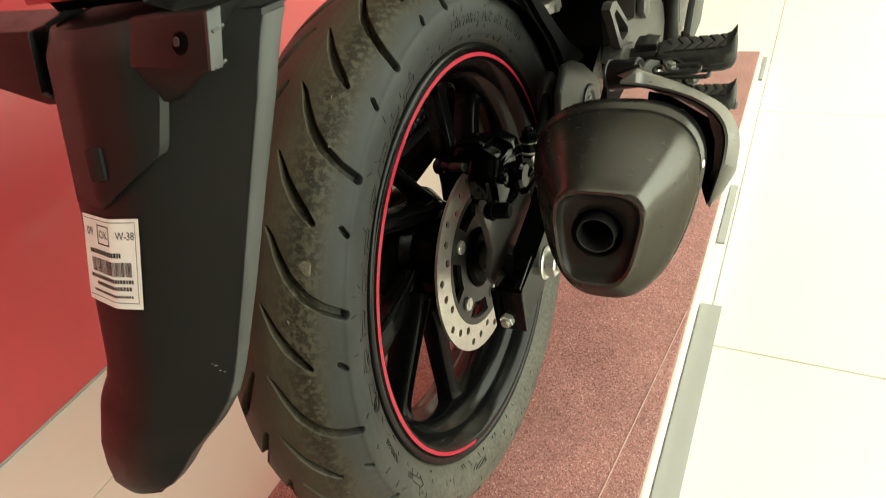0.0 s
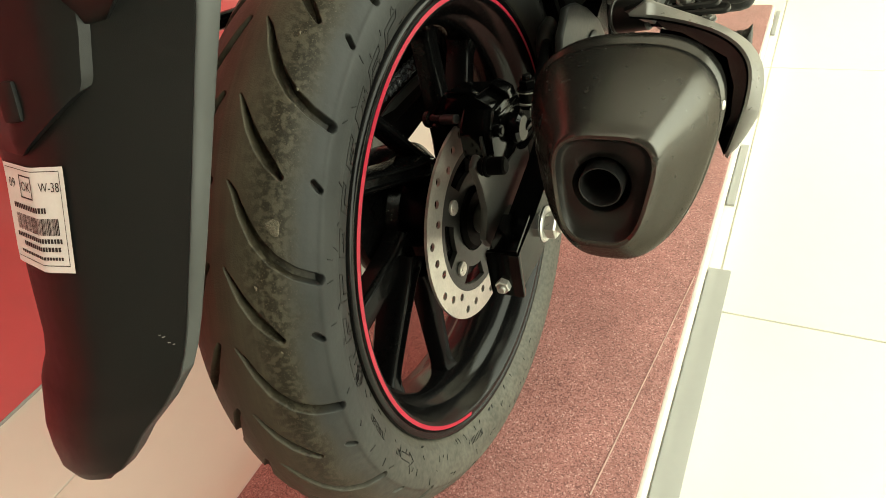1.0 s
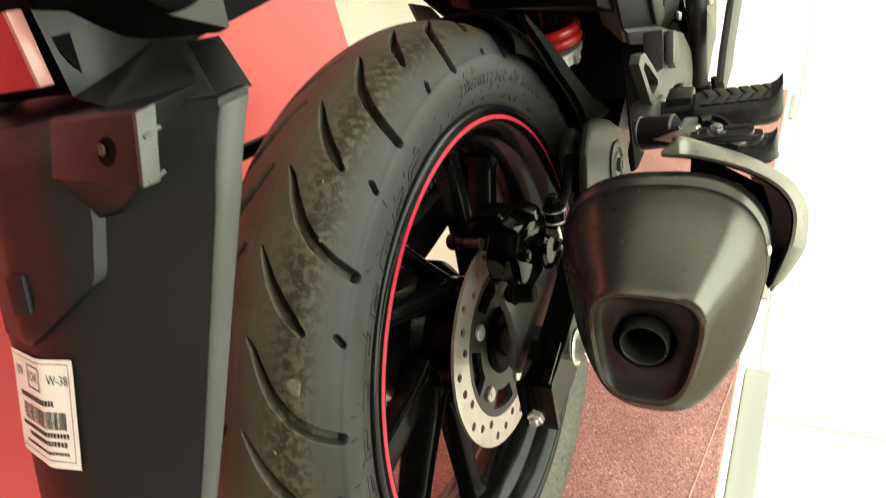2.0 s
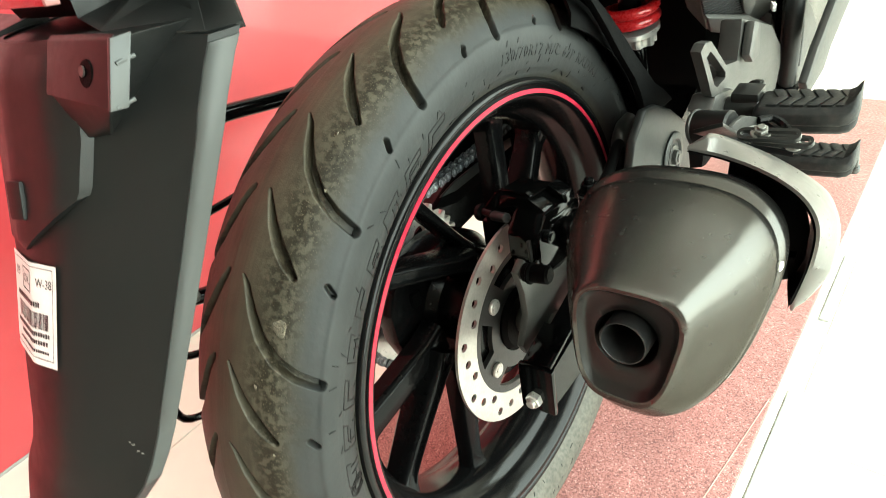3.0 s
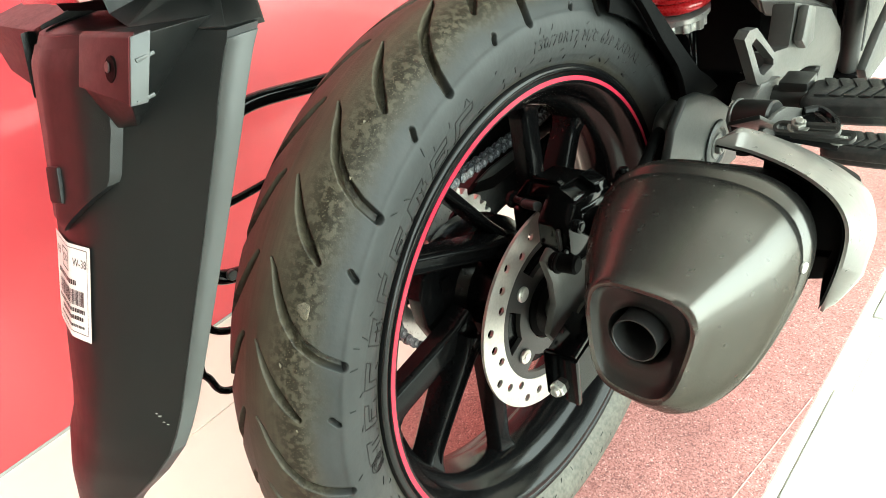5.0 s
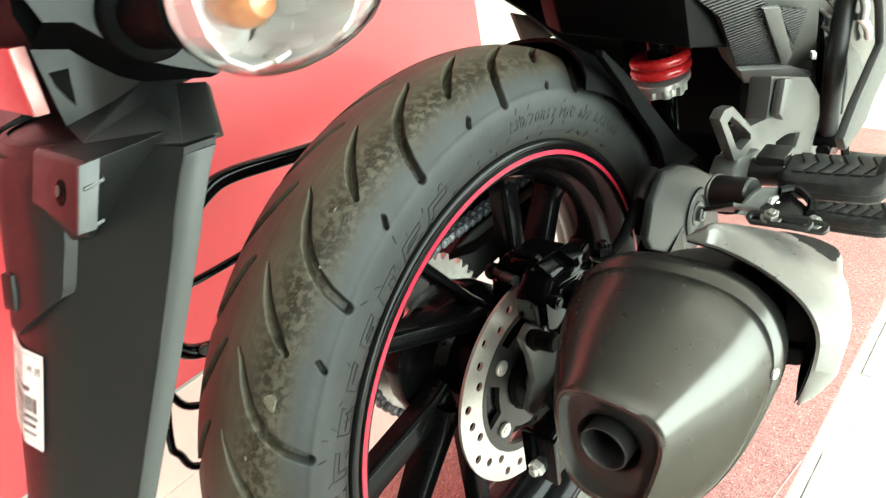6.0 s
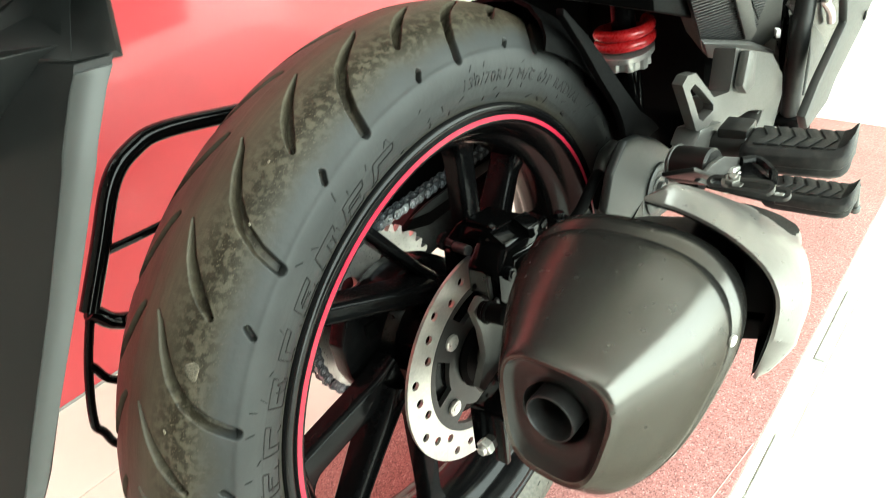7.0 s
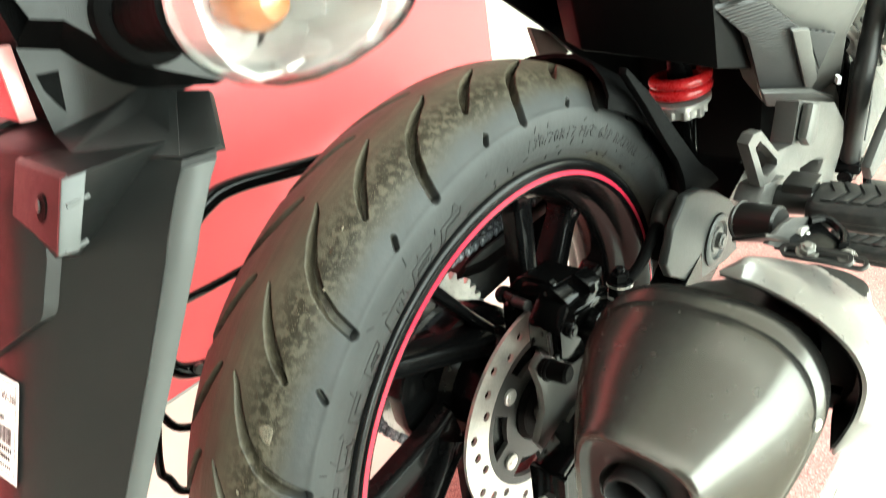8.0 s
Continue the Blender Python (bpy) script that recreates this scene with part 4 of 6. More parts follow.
secs = [(0.200, 0.13, 0.060, 0.028, 0.032, 0.43, 0.2, 2.2, 0, 0), (0.212, 0.07, 0.092, 0.042, 0.044, 0.50, 0.1, 2.3, 0, 0.1), (0.222, 0.00, 0.120, 0.050, 0.053, 0.55, 0.05, 2.4, 0, 0.2),
        (0.2315, -0.078, 0.1490, 0.0555, 0.0585, 0.62, 0, 2.5, -0.03, 0.28)]
muffler = part("muffler", loft([ring_at(*s) for s in secs]), MUFFLER_DARK, bike, "stubby satin grey exhaust muffler")
body = [(0.2315, -0.0785, 0.1495, 0.0560, 0.0590, 0.63, 0, 2.6, -0.04, 0.30), (0.2315, -0.0795, 0.1498, 0.0590, 0.0620, 0.63, 0, 2.6, -0.04, 0.30), (0.2315, -0.0830, 0.1505, 0.0609, 0.0639, 0.63, 0, 2.6, -0.04, 0.30), (0.2315, -0.0915, 0.1522, 0.0611, 0.0641, 0.635, 0, 2.6, -0.04, 0.30),
        (0.2317, -0.0955, 0.1529, 0.0604, 0.0634, 0.63, 0, 2.6, -0.04, 0.30), (0.2319, -0.0978, 0.1532, 0.0584, 0.0614, 0.62, 0, 2.6, -0.04, 0.30), (0.2320, -0.0992, 0.1534, 0.0581, 0.0611, 0.62, 0, 2.6, -0.04, 0.30), (0.2321, -0.1010, 0.1537, 0.0589, 0.0620, 0.61, 0, 2.6, -0.035, 0.30),
        (0.2325, -0.1075, 0.1550, 0.0576, 0.0612, 0.58, 0, 2.7, -0.02, 0.30), (0.2336, -0.1250, 0.1580, 0.0508, 0.0566, 0.46, 0, 2.9, 0.01, 0.28), (0.2347, -0.1430, 0.1614, 0.0420, 0.0500, 0.30, -0.01, 3.1, 0.05, 0.25), (0.2356, -0.1570, 0.1638, 0.0344, 0.0444, 0.15, -0.02, 3.3, 0.09, 0.21),
        (0.2361, -0.1630, 0.1650, 0.0312, 0.0418, 0.085, -0.03, 3.4, 0.105, 0.195), (0.2362, -0.1648, 0.1652, 0.0294, 0.0400, 0.07, -0.03, 3.4, 0.108, 0.19), (0.2361, -0.1640, 0.1654, 0.0272, 0.0372, 0.06, -0.03, 3.5, 0.105, 0.18),
        (0.2358, -0.1605, 0.1660, 0.0250, 0.0338, 0.05, -0.02, 3.6, 0.10, 0.16), (0.2357, -0.1592, 0.1664, 0.0232, 0.0315, 0.05, -0.02, 3.6, 0.095, 0.15), (0.2357, -0.1586, 0.1668, 0.0205, 0.0250, 0.06, 0.05, 2.6, 0.03, 0.05),
        (0.2357, -0.1582, 0.1672, 0.0180, 0.0200, 0.08, 0.1, 2.0, 0, 0), (0.2357, -0.1568, 0.1672, 0.0172, 0.0192, 0.08, 0.1, 2.0, 0, 0), (0.2357, -0.1100, 0.1640, 0.0172, 0.0192, 0.08, 0.1, 2.0, 0, 0)]
part("shell", loft([ring_at(*s) for s in body[:15]], cap1=False), MUFFLER, muffler, "satin grey tapered shell", sharp=60)
# same casting as the shell; the recess's shade is put into its colour
part("outlet_recess", loft([ring_at(*s) for s in body[14:]], cap0=False), MUFFLER_DARK, muffler, "recess round the tail pipe, its shade put into a dark paint", sharp=60)
pd = Vector((0.02, -1.0, 0.12)).normalized()
p0 = Vector((0.2365, -0.148, 0.1690))
pipe_rings = []
up_ = pd.orthogonal().normalized()
sd_ = pd.cross(up_)
for s, r in ((0, 0.0136), (0.0170, 0.0136), (0.0180, 0.0132), (0.0181, 0.0126), (0.0170, 0.0120), (-0.03, 0.0120)):
    pipe_rings.append([p0 + pd * s + r * (up_ * math.cos(2 * math.pi * j / 40) + sd_ * math.sin(2 * math.pi * j / 40)) for j in range(40)])
part("tail_pipe", loft(pipe_rings, cap0=False), PIPE, muffler, "sooty round tail pipe", sharp=50)
for c, ax_ in (((0.2945, -0.084, 0.182), (1, -0.2, 0.0)), ((0.2775, -0.114, 0.118), (0.85, -0.2, -0.45))):
    part("shell_clip", bolt(c, ax_, 0.0032, 0.002), STEEL, muffler, "bright rivet")

# heat shield over the muffler
rear_edge = [(0.2286, -0.0383, 0.2264), (0.2390, -0.0375, 0.2246), (0.250, -0.037, 0.2225), (0.270, -0.042, 0.2195), (0.2885, -0.050, 0.2155), (0.3020, -0.055, 0.2070), (0.3090, -0.0575, 0.1930), (0.3085, -0.055, 0.1700), (0.3030, -0.042, 0.1380), (0.2955, -0.0258, 0.1040)]
front_edge = [(0.2289, -0.0370, 0.2262), (0.2340, 0.0000, 0.2130), (0.2330, 0.0707, 0.1715), (0.2420, 0.145, 0.122), (0.2530, 0.212, 0.074), (0.2660, 0.215, 0.058), (0.2780, 0.140, 0.054), (0.2790, 0.070, 0.076), (0.2860, 0.020, 0.091), (0.2957, -0.024, 0.103)]
er, ef = spline(rear_edge, 6), spline(front_edge, 6)
bm = bmesh.new()
grid = []
for a_, b_ in zip(er, ef):
    row = []
    for k in range(9):
        t = k / 8
        p = a_.lerp(b_, t)
        bulge = (0.010 + 0.004 * min(1, max(0, (0.219 - a_.z) / 0.022)) if a_.z > 0.17 else 0.014 * max(0.15, min(1, (a_.z - 0.10) / 0.06))) * math.sin(math.pi * t ** 0.6) * min(1, (a_ - b_).length / 0.035)
        d = (p - Vector((0.225, p.y, 0.14))).normalized()
        row.append(p + d * bulge)
    grid.append(row)
thick = 0.0022
top = [[bm.verts.new(p) for p in row] for row in grid]
low = [[bm.verts.new(p - (p - Vector((0.225, p.y, 0.14))).normalized() * thick) for p in row] for row in grid]
n_, m_ = len(grid), 9
for i in range(n_ - 1):
    for j in range(m_ - 1):
        bm.faces.new((top[i][j], top[i + 1][j], top[i + 1][j + 1], top[i][j + 1]))
        bm.faces.new((low[i][j], low[i][j + 1], low[i + 1][j + 1], low[i + 1][j]))
for i in range(n_ - 1):
    bm.faces.new((top[i][0], low[i][0], low[i + 1][0], top[i + 1][0]))
    bm.faces.new((top[i][-1], top[i + 1][-1], low[i + 1][-1], low[i][-1]))
for j in range(m_ - 1):
    bm.faces.new((top[0][j], top[0][j + 1], low[0][j + 1], low[0][j]))
    bm.faces.new((top[-1][j], low[-1][j], low[-1][j + 1], top[-1][j + 1]))
shield = part("heat_shield", bm, SHIELD, bike, "curved light grey metal heat shield", sharp=40)
# added black sheet just below the metal, for the shaded underside
lin = []
for i in range(n_):
    lin.append([p - (p - Vector((0.225, p.y, 0.14))).normalized() * 0.0036 for p in grid[i]])
bm = bmesh.new()
lv = [[bm.verts.new(p) for p in row] for row in lin]
for i in range(n_ - 1):
    for j in range(8):
        bm.faces.new((lv[i][j], lv[i][j + 1], lv[i + 1][j + 1], lv[i + 1][j]))
part("shield_lining", bm, BLACK_DULL, shield, "black sheet for the shade under the heat shield")
part("shield_back", slab([(x, 0.030, z) for x, z in ((0.236, 0.184), (0.252, 0.180), (0.268, 0.170), (0.286, 0.158), (0.2920, 0.134), (0.2910, 0.108), (0.2840, 0.088), (0.262, 0.080), (0.240, 0.100), (0.232, 0.140))], (0, 0.004, 0), 0.001), BLACK_DULL, shield, "black plate behind the shield")
part("shield_tab", slab([(0.290, -0.004, 0.130), (0.290, 0.004, 0.130), (0.268, 0.004, 0.126), (0.268, -0.004, 0.126)], (0, 0, 0.003), 0.0008), BLACK_DULL, shield)

# muffler hanger, links and bolts
strut = part("muffler_hanger", cyl((0.168, 0.158, 0.1445), (0.205, 0.152, 0.150), 0.0160, 32, w=0.002), MUFFLER_DARK, bike, "dark round muffler hanger")
part("collar", cyl((0.170, 0.1577, 0.1448), (0.173, 0.1572, 0.1452), 0.0172, 32), ALLOY, strut)
part("hanger_bolt", bolt((0.222, 0.138, 0.1505), (1, -0.1, 0.1), 0.0100, 0.006, socket=False), STEEL, strut, "bright hanger bolt")
def eyelet(p, q, r, t, mat, label):
    """A flat oval link with two holes."""
    p, q = Vector(p), Vector(q)
    d = (q - p).normalized()
    nrm = Vector((0.25, -0.45, 0.86)).normalized()
    nrm = (nrm - d * nrm.dot(d)).normalized()
    sd = d.cross(nrm)
    o, i_ = [], []
    for k in range(32):
        a = 2 * math.pi * k / 32
        c = q if math.cos(a) > 0 else p
        o.append(c + d * r * math.cos(a) + sd * r * math.sin(a))
        i_.append(c + d * r * 0.55 * math.cos(a) + sd * r * 0.5 * math.sin(a))
    return part("hanger_link", loft([o, [v + nrm * t for v in o], [v + nrm * t for v in i_], i_, o], False, False), mat, strut, label, sharp=40)


eyelet((0.244, 0.036, 0.2005), (0.275, 0.034, 0.2030), 0.0050, 0.0035, MUFFLER_DARK, "dark oval muffler link")
eyelet((0.247, 0.060, 0.186), (0.280, 0.056, 0.188), 0.0048, 0.0035, MUFFLER_DARK, "dark oval muffler link")
part("nut_plate", slab([(0.212, 0.084, 0.172), (0.216, 0.104, 0.1785), (0.218, 0.1205, 0.177), (0.222, 0.156, 0.160), (0.224, 0.194, 0.131), (0.222, 0.187, 0.118), (0.218, 0.166, 0.119)], (0.004, 0, 0), 0.0012), ALLOY, strut, "grey plate behind the hanger nut")
part("link_bolt", bolt((0.254, 0.036, 0.2040), (0.1, -0.3, 0.95), 0.0050, 0.004, socket=False), ALLOY_LIGHT, strut, "zinc nut")
part("link_bolt", bolt((0.262, 0.112, 0.1580), (0.1, -0.3, 0.95), 0.0050, 0.004, socket=False), ALLOY_LIGHT, strut, "zinc nut")
part("hanger_bracket", join(slab([(0.205, 0.150, 0.152), (0.232, 0.158, 0.156), (0.256, 0.140, 0.150), (0.262, 0.118, 0.150), (0.214, 0.108, 0.160)], (0, -0.002, -0.005), 0.0015), tube([(0.226, 0.150, 0.160), (0.236, 0.160, 0.158), (0.250, 0.150, 0.154), (0.256, 0.128, 0.156)], 0.0035, 8)), BLACK, strut, "black folded hanger bracket")
part("bracket_plate", slab([(0.206, 0.040, 0.200), (0.226, 0.046, 0.205), (0.224, 0.110, 0.165), (0.208, 0.112, 0.160)], (0, 0.001, -0.004), 0.001), MUFFLER_DARK, strut)

# swingarm pivot cover
plate = [(0.171, 0.153), (0.202, 0.1455), (0.242, 0.1235), (0.284, 0.0920), (0.304, 0.0660), (0.300, 0.0468), (0.306, 0.0180), (0.2695, 0.0222), (0.2232, 0.0323), (0.188, 0.0441), (0.1360, 0.0832), (0.1270, 0.1011), (0.142, 0.132)]
pivot = part("pivot_cover", slab([(0.118, y, z) for y, z in plate], (-0.009, 0, 0), 0.003, 3), ARM, bike, "grey plate over the swingarm pivot")
part("pivot_boss", lathe([(0.0, 0.0), (0.0, 0.029), (0.0025, 0.029), (0.0040, 0.0265), (0.0040, 0.021), (0.0015, 0.019), (0.0015, 0.0)], 40), ARM, pivot, "raised ring round the pivot")
pivot.children[0].data.transform(pose(0.1175, 0.242, 0.066))
part("pivot_bolt", join(bolt((0.119, 0.242, 0.066), (1, 0, 0.0), 0.0085, 0.007), cyl((0.117, 0.242, 0.066), (0.1205, 0.242, 0.066), 0.014)), ALLOY, pivot, "grey pivot bolt")
part("hose_end", tube([(0.076, 0.205, 0.030), (0.074, 0.205, 0.070), (0.072, 0.208, 0.092), (0.070, 0.222, 0.104), (0.068, 0.245, 0.106)], 0.0095, 14), ALLOY, bike, "bent grey pipe end")

# inner mudguard over the tyre
prof_g = [(-0.066, 0.288), (-0.067, 0.302), (-0.056, 0.314), (-0.03, 0.3205), (0.0, 0.3215), (0.028, 0.3200), (0.050, 0.3120), (0.066, 0.3000), (0.0735, 0.2880), (0.0745, 0.2780),
          (0.0775, 0.2780), (0.0765, 0.2895), (0.0685, 0.3020), (0.052, 0.3150), (0.029, 0.3238), (0.0, 0.3255), (-0.031, 0.3245), (-0.058, 0.3180), (-0.070, 0.303), (-0.069, 0.288)]
hug = lathe(prof_g, 40, 8, 62, closed=True)
for v in hug.verts:                # the trailing edge runs back on the near side
    a = math.degrees(math.atan2(v.co.z, v.co.y))
    a2 = radians(8 + (a - 8) * (53 + 50 * min(0, v.co.x) + 60 * max(0, v.co.x)) / 53)
    r = math.hypot(v.co.y, v.co.z)
    v.co.y, v.co.z = r * math.cos(a2), r * math.sin(a2)
guard = part("inner_mudguard", hug, BLACK_DULL, bike, "black inner mudguard hugging the tyre", sharp=75)
strut_line = [(0.085, 0.131, 0.2843), (0.088, 0.160, 0.2555), (0.092, 0.181, 0.2292), (0.097, 0.2076, 0.193), (0.105, 0.232, 0.157), (0.110, 0.247, 0.143), (0.114, 0.259, 0.128), (0.112, 0.228, 0.129), (0.110, 0.191, 0.142), (0.105, 0.1935, 0.161), (0.100, 0.1930, 0.176), (0.094, 0.176, 0.206), (0.090, 0.154, 0.242), (0.086, 0.128, 0.279)]
part("side_strut", slab(strut_line, (-0.008, 0, 0), 0.002), BLACK_DULL, guard, "black mudguard side strut")

# shock absorber
shock = part("shock_absorber", cyl((0.03, 0.392, 0.02), (0.03, 0.372, 0.160), 0.0175, 32), GLOSS, bike, "black shock absorber with a red spring")
part("damper_rod", cyl((0.03, 0.372, 0.17), (0.03, 0.35, 0.34), 0.014), BLACK, shock)
coll = []
for k in range(72):
    a = 2 * math.pi * k / 72
    r = 0.0300 if (k // 4) % 2 else 0.0262
    coll.append((0.03 + r * math.cos(a), 0.372 + r * math.sin(a), 0.142))
part("preload_collar", slab(coll, (0, -0.002, 0.016), 0.0012), STEEL, shock, "notched bright preload collar")
part("spring_seat", cyl((0.03, 0.371, 0.158), (0.03, 0.370, 0.165), 0.0345, 40), STEEL, shock, "bright spring seat")
coil = []
for k in range(-4, 37):
    a = 2 * math.pi * (k - 8) / 24
    z = 0.171 + 0.0135 * max(0, k) / 24
    coil.append((0.03 + 0.0295 * math.cos(a), 0.372 - (z - 0.17) * 0.13 + 0.0295 * math.sin(a), z))
part("spring", tube(coil, 0.0068, 12, 1), SPRING, shock, "glossy red coil spring")
for ob in [shock] + list(shock.children):
    ob.data.transform(pose(-0.008, 0, 0.008))


# rear mudflap: moulded shell in cross-sections from the top down
flap = [  # z, then (x, y) from the far inner edge round the back to the near crease
    (0.378, [(-0.044, -0.215), (-0.042, -0.262), (-0.030, -0.286), (0.006, -0.291), (0.040, -0.283), (0.0960, -0.2480)]),
    (0.366, [(-0.045, -0.230), (-0.043, -0.275), (-0.031, -0.296), (0.006, -0.301), (0.042, -0.293), (0.0942, -0.2540)]),
    (0.330, [(-0.044, -0.250), (-0.042, -0.294), (-0.030, -0.310), (0.007, -0.316), (0.043, -0.308), (0.0902, -0.2690)]),
    (0.280, [(-0.041, -0.277), (-0.038, -0.317), (-0.0265, -0.331), (0.008, -0.336), (0.037, -0.332), (0.0798, -0.2950)]),
    (0.233, [(-0.039, -0.305), (-0.035, -0.341), (-0.0235, -0.354), (0.006, -0.359), (0.031, -0.355), (0.0730, -0.3225)]),
    (0.195, [(-0.037, -0.330), (-0.033, -0.360), (-0.0215, -0.371), (0.004, -0.376), (0.028, -0.373), (0.0652, -0.3430)]),
    (0.182, [(-0.039, -0.340), (-0.036, -0.366), (-0.0260, -0.376), (0.000, -0.382), (0.025, -0.380), (0.0632, -0.3520)]),
    (0.172, [(-0.045, -0.348), (-0.043, -0.371), (-0.0330, -0.380), (-0.004, -0.387), (0.021, -0.385), (0.0605, -0.3600)]),
    (0.160, [(-0.050, -0.360), (-0.048, -0.379), (-0.0375, -0.387), (-0.008, -0.394), (0.016, -0.392), (0.0525, -0.3720)]),
    (0.145, [(-0.054, -0.372), (-0.0540, -0.384), (-0.0505, -0.394), (-0.014, -0.402), (0.010, -0.399), (0.0370, -0.3850)]),
    (0.135, [(-0.0535, -0.383), (-0.0530, -0.392), (-0.0490, -0.400), (-0.014, -0.406), (0.008, -0.4035), (0.0300, -0.3935)]),
    (0.127, [(-0.0465, -0.392), (-0.0455, -0.400), (-0.0410, -0.4055), (-0.012, -0.4085), (0.006, -0.406), (0.0225, -0.4000)]),
    (0.1225, [(-0.0345, -0.3985), (-0.0330, -0.404), (-0.0260, -0.407), (-0.010, -0.4085), (0.002, -0.407), (0.0140, -0.4045)])]
flap = [(z, pts + [(pts[5][0] + 0.0020 + 0.020 * max(0, z - 0.18), pts[5][1] + 0.0095 + 0.018 * max(0, z - 0.18)), (pts[5][0] - 0.003, pts[5][1] + 0.0140)]) for z, pts in flap]


def flap_ring(z, pts, inset=0.0):
    P_ = []
    n = len(pts)
    for i in range(n - 1):
        for k in range(4):
            t = k / 4
            p, q = Vector(pts[i]), Vector(pts[i + 1])
            P_.append(p.lerp(q, t))
    P_.append(Vector(pts[-1]))
    # round the turns a little, keep the near crease
    for _ in range(2):
        Q = [P_[0]] + [(P_[i - 1] + 2 * P_[i] + P_[i + 1]) / 4 if i < 18 else P_[i] for i in range(1, len(P_) - 1)] + [P_[-1]]
        P_ = Q
    c = Vector((0.01, P_[0].y * 0.5 + P_[-1].y * 0.5 + 0.03))
    def drop(x):
        return z - 0.0105 * min(1, max(0, (x - 0.060) / 0.033)) * min(1, max(0, (z - 0.335) / 0.04)) - 0.30 * max(0, 0.02 - x) * min(1, max(0, (0.165 - z) / 0.04))
    out = [(p.x, p.y, drop(p.x)) for p in P_]
    back = []
    for p in reversed(P_):
        d = (c - p)
        d = d.normalized() if d.length > 1e-6 else Vector((0, 1))
        back.append((p.x + d.x * 0.0035, p.y + d.y * 0.0035, drop(p.x)))
    return out + back


secs_ = []
for i in range(len(flap) - 1):
    (za, pa), (zb, pb) = flap[i], flap[i + 1]
    for k in range(4):
        t = k / 4
        secs_.append((za + (zb - za) * t, [tuple(Vector(p).lerp(Vector(q), t)) for p, q in zip(pa, pb)]))
secs_.append(flap[-1])
mudflap = part("mudflap", loft([flap_ring(z, p) for z, p in secs_]), FENDER, bike, "long dark grey moulded rear mudflap", sharp=28)

# strip over the right-facing edge, coloured lighter for the light it catches
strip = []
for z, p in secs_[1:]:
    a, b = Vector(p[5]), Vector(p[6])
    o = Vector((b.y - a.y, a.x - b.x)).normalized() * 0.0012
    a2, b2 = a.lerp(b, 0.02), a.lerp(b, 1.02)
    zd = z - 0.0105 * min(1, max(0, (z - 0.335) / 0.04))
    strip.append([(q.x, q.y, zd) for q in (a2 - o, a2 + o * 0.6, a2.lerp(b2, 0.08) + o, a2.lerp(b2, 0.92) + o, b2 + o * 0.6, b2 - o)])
part("side_edge", loft(strip), FENDER_LIT, mudflap, "mudflap side edge with the window's light put into its grey")


def on_back(x, z, out=0.0):
    """A point on the mudflap's rear face."""
    for i in range(len(secs_) - 1):
        if secs_[i][0] >= z >= secs_[i + 1][0]:
            t = (secs_[i][0] - z) / (secs_[i][0] - secs_[i + 1][0])
            pts = [Vector(p).lerp(Vector(q), t) for p, q in zip(secs_[i][1], secs_[i + 1][1])]
            for p, q in zip(pts[1:], pts[2:]):
                if p.x <= x <= q.x:
                    y = p.y + (q.y - p.y) * (x - p.x) / (q.x - p.x)
                    return Vector((x, y - out, z))
    return Vector((x, -0.33 - out, z))


random.seed(5)
for fx, fz, fl in ((0.056, 0.1935, 0.004), (0.058, 0.190, 0.003), (0.060, 0.1885, 0.0025), (0.0545, 0.195, 0.002)):
    p_ = on_back(fx, fz, 0.0006)
    part("scratch", box(fl * 0.45, 0.0003, 0.0004, Matrix.Translation(p_) @ pose(0, 0, 0, 0, 60 * random.random() - 30, 40), w=0), GREY_STRIP, mudflap, "small pale scratch")

# paper label: flat sheet bent over the flap's back
LBX0, LBX1, LBZ0, LBZ1 = -0.0195, 0.0305, 0.2365, 0.2850


def label_point(u, v, out):
    """u, v in 0..1 over the label, right and down."""
    return on_back(LBX0 + (LBX1 - LBX0) * u - 0.0045 * v, LBZ1 + (LBZ0 - LBZ1) * v, out)


def label_sheet(u0, v0, u1, v1, out, n=12):
    bm_ = bmesh.new()
    rows = [[bm_.verts.new(label_point(u0 + (u1 - u0) * i / n, v0 + (v1 - v0) * j / 6, out)) for j in range(7)] for i in range(n + 1)]
    for i in range(n):
        for j in range(6):
            bm_.faces.new((rows[i][j], rows[i + 1][j], rows[i + 1][j + 1], rows[i][j + 1]))
    return bm_


paper = part("paper_label", label_sheet(0, 0, 1, 1, 0.0008), LABEL, mudflap, "white paper label with black print")


def label_words(name, words, u, v, size):
    me_ = text_mesh(words, size, 0.0)
    W_, H_ = LBX1 - LBX0, LBZ1 - LBZ0
    for vt in me_.vertices:
        vt.co = label_point(u + vt.co.x / W_, v - vt.co.y / H_, 0.0011)
    words_on(name, me_, INK, mudflap, "black printed characters")


label_words("print_left", "09", 0.14, 0.19, 0.0066)
label_words("print_middle", "OK", 0.42, 0.20, 0.0062)
label_words("print_right", "W-38", 0.79, 0.19, 0.0060)
frame_bits = [label_sheet(0.30, 0.09, 0.54, 0.105, 0.0011, 4), label_sheet(0.30, 0.295, 0.54, 0.31, 0.0011, 4), label_sheet(0.30, 0.09, 0.315, 0.31, 0.0011, 2), label_sheet(0.525, 0.09, 0.54, 0.31, 0.0011, 2),
              label_sheet(0.04, 0.035, 0.95, 0.042, 0.0011), label_sheet(0.943, 0.035, 0.95, 0.93, 0.0011, 2), label_sheet(0.04, 0.925, 0.95, 0.932, 0.0011)]
part("print_frame", join(*frame_bits), INK, mudflap, "thin printed frame lines")
random.seed(9)
codes = []
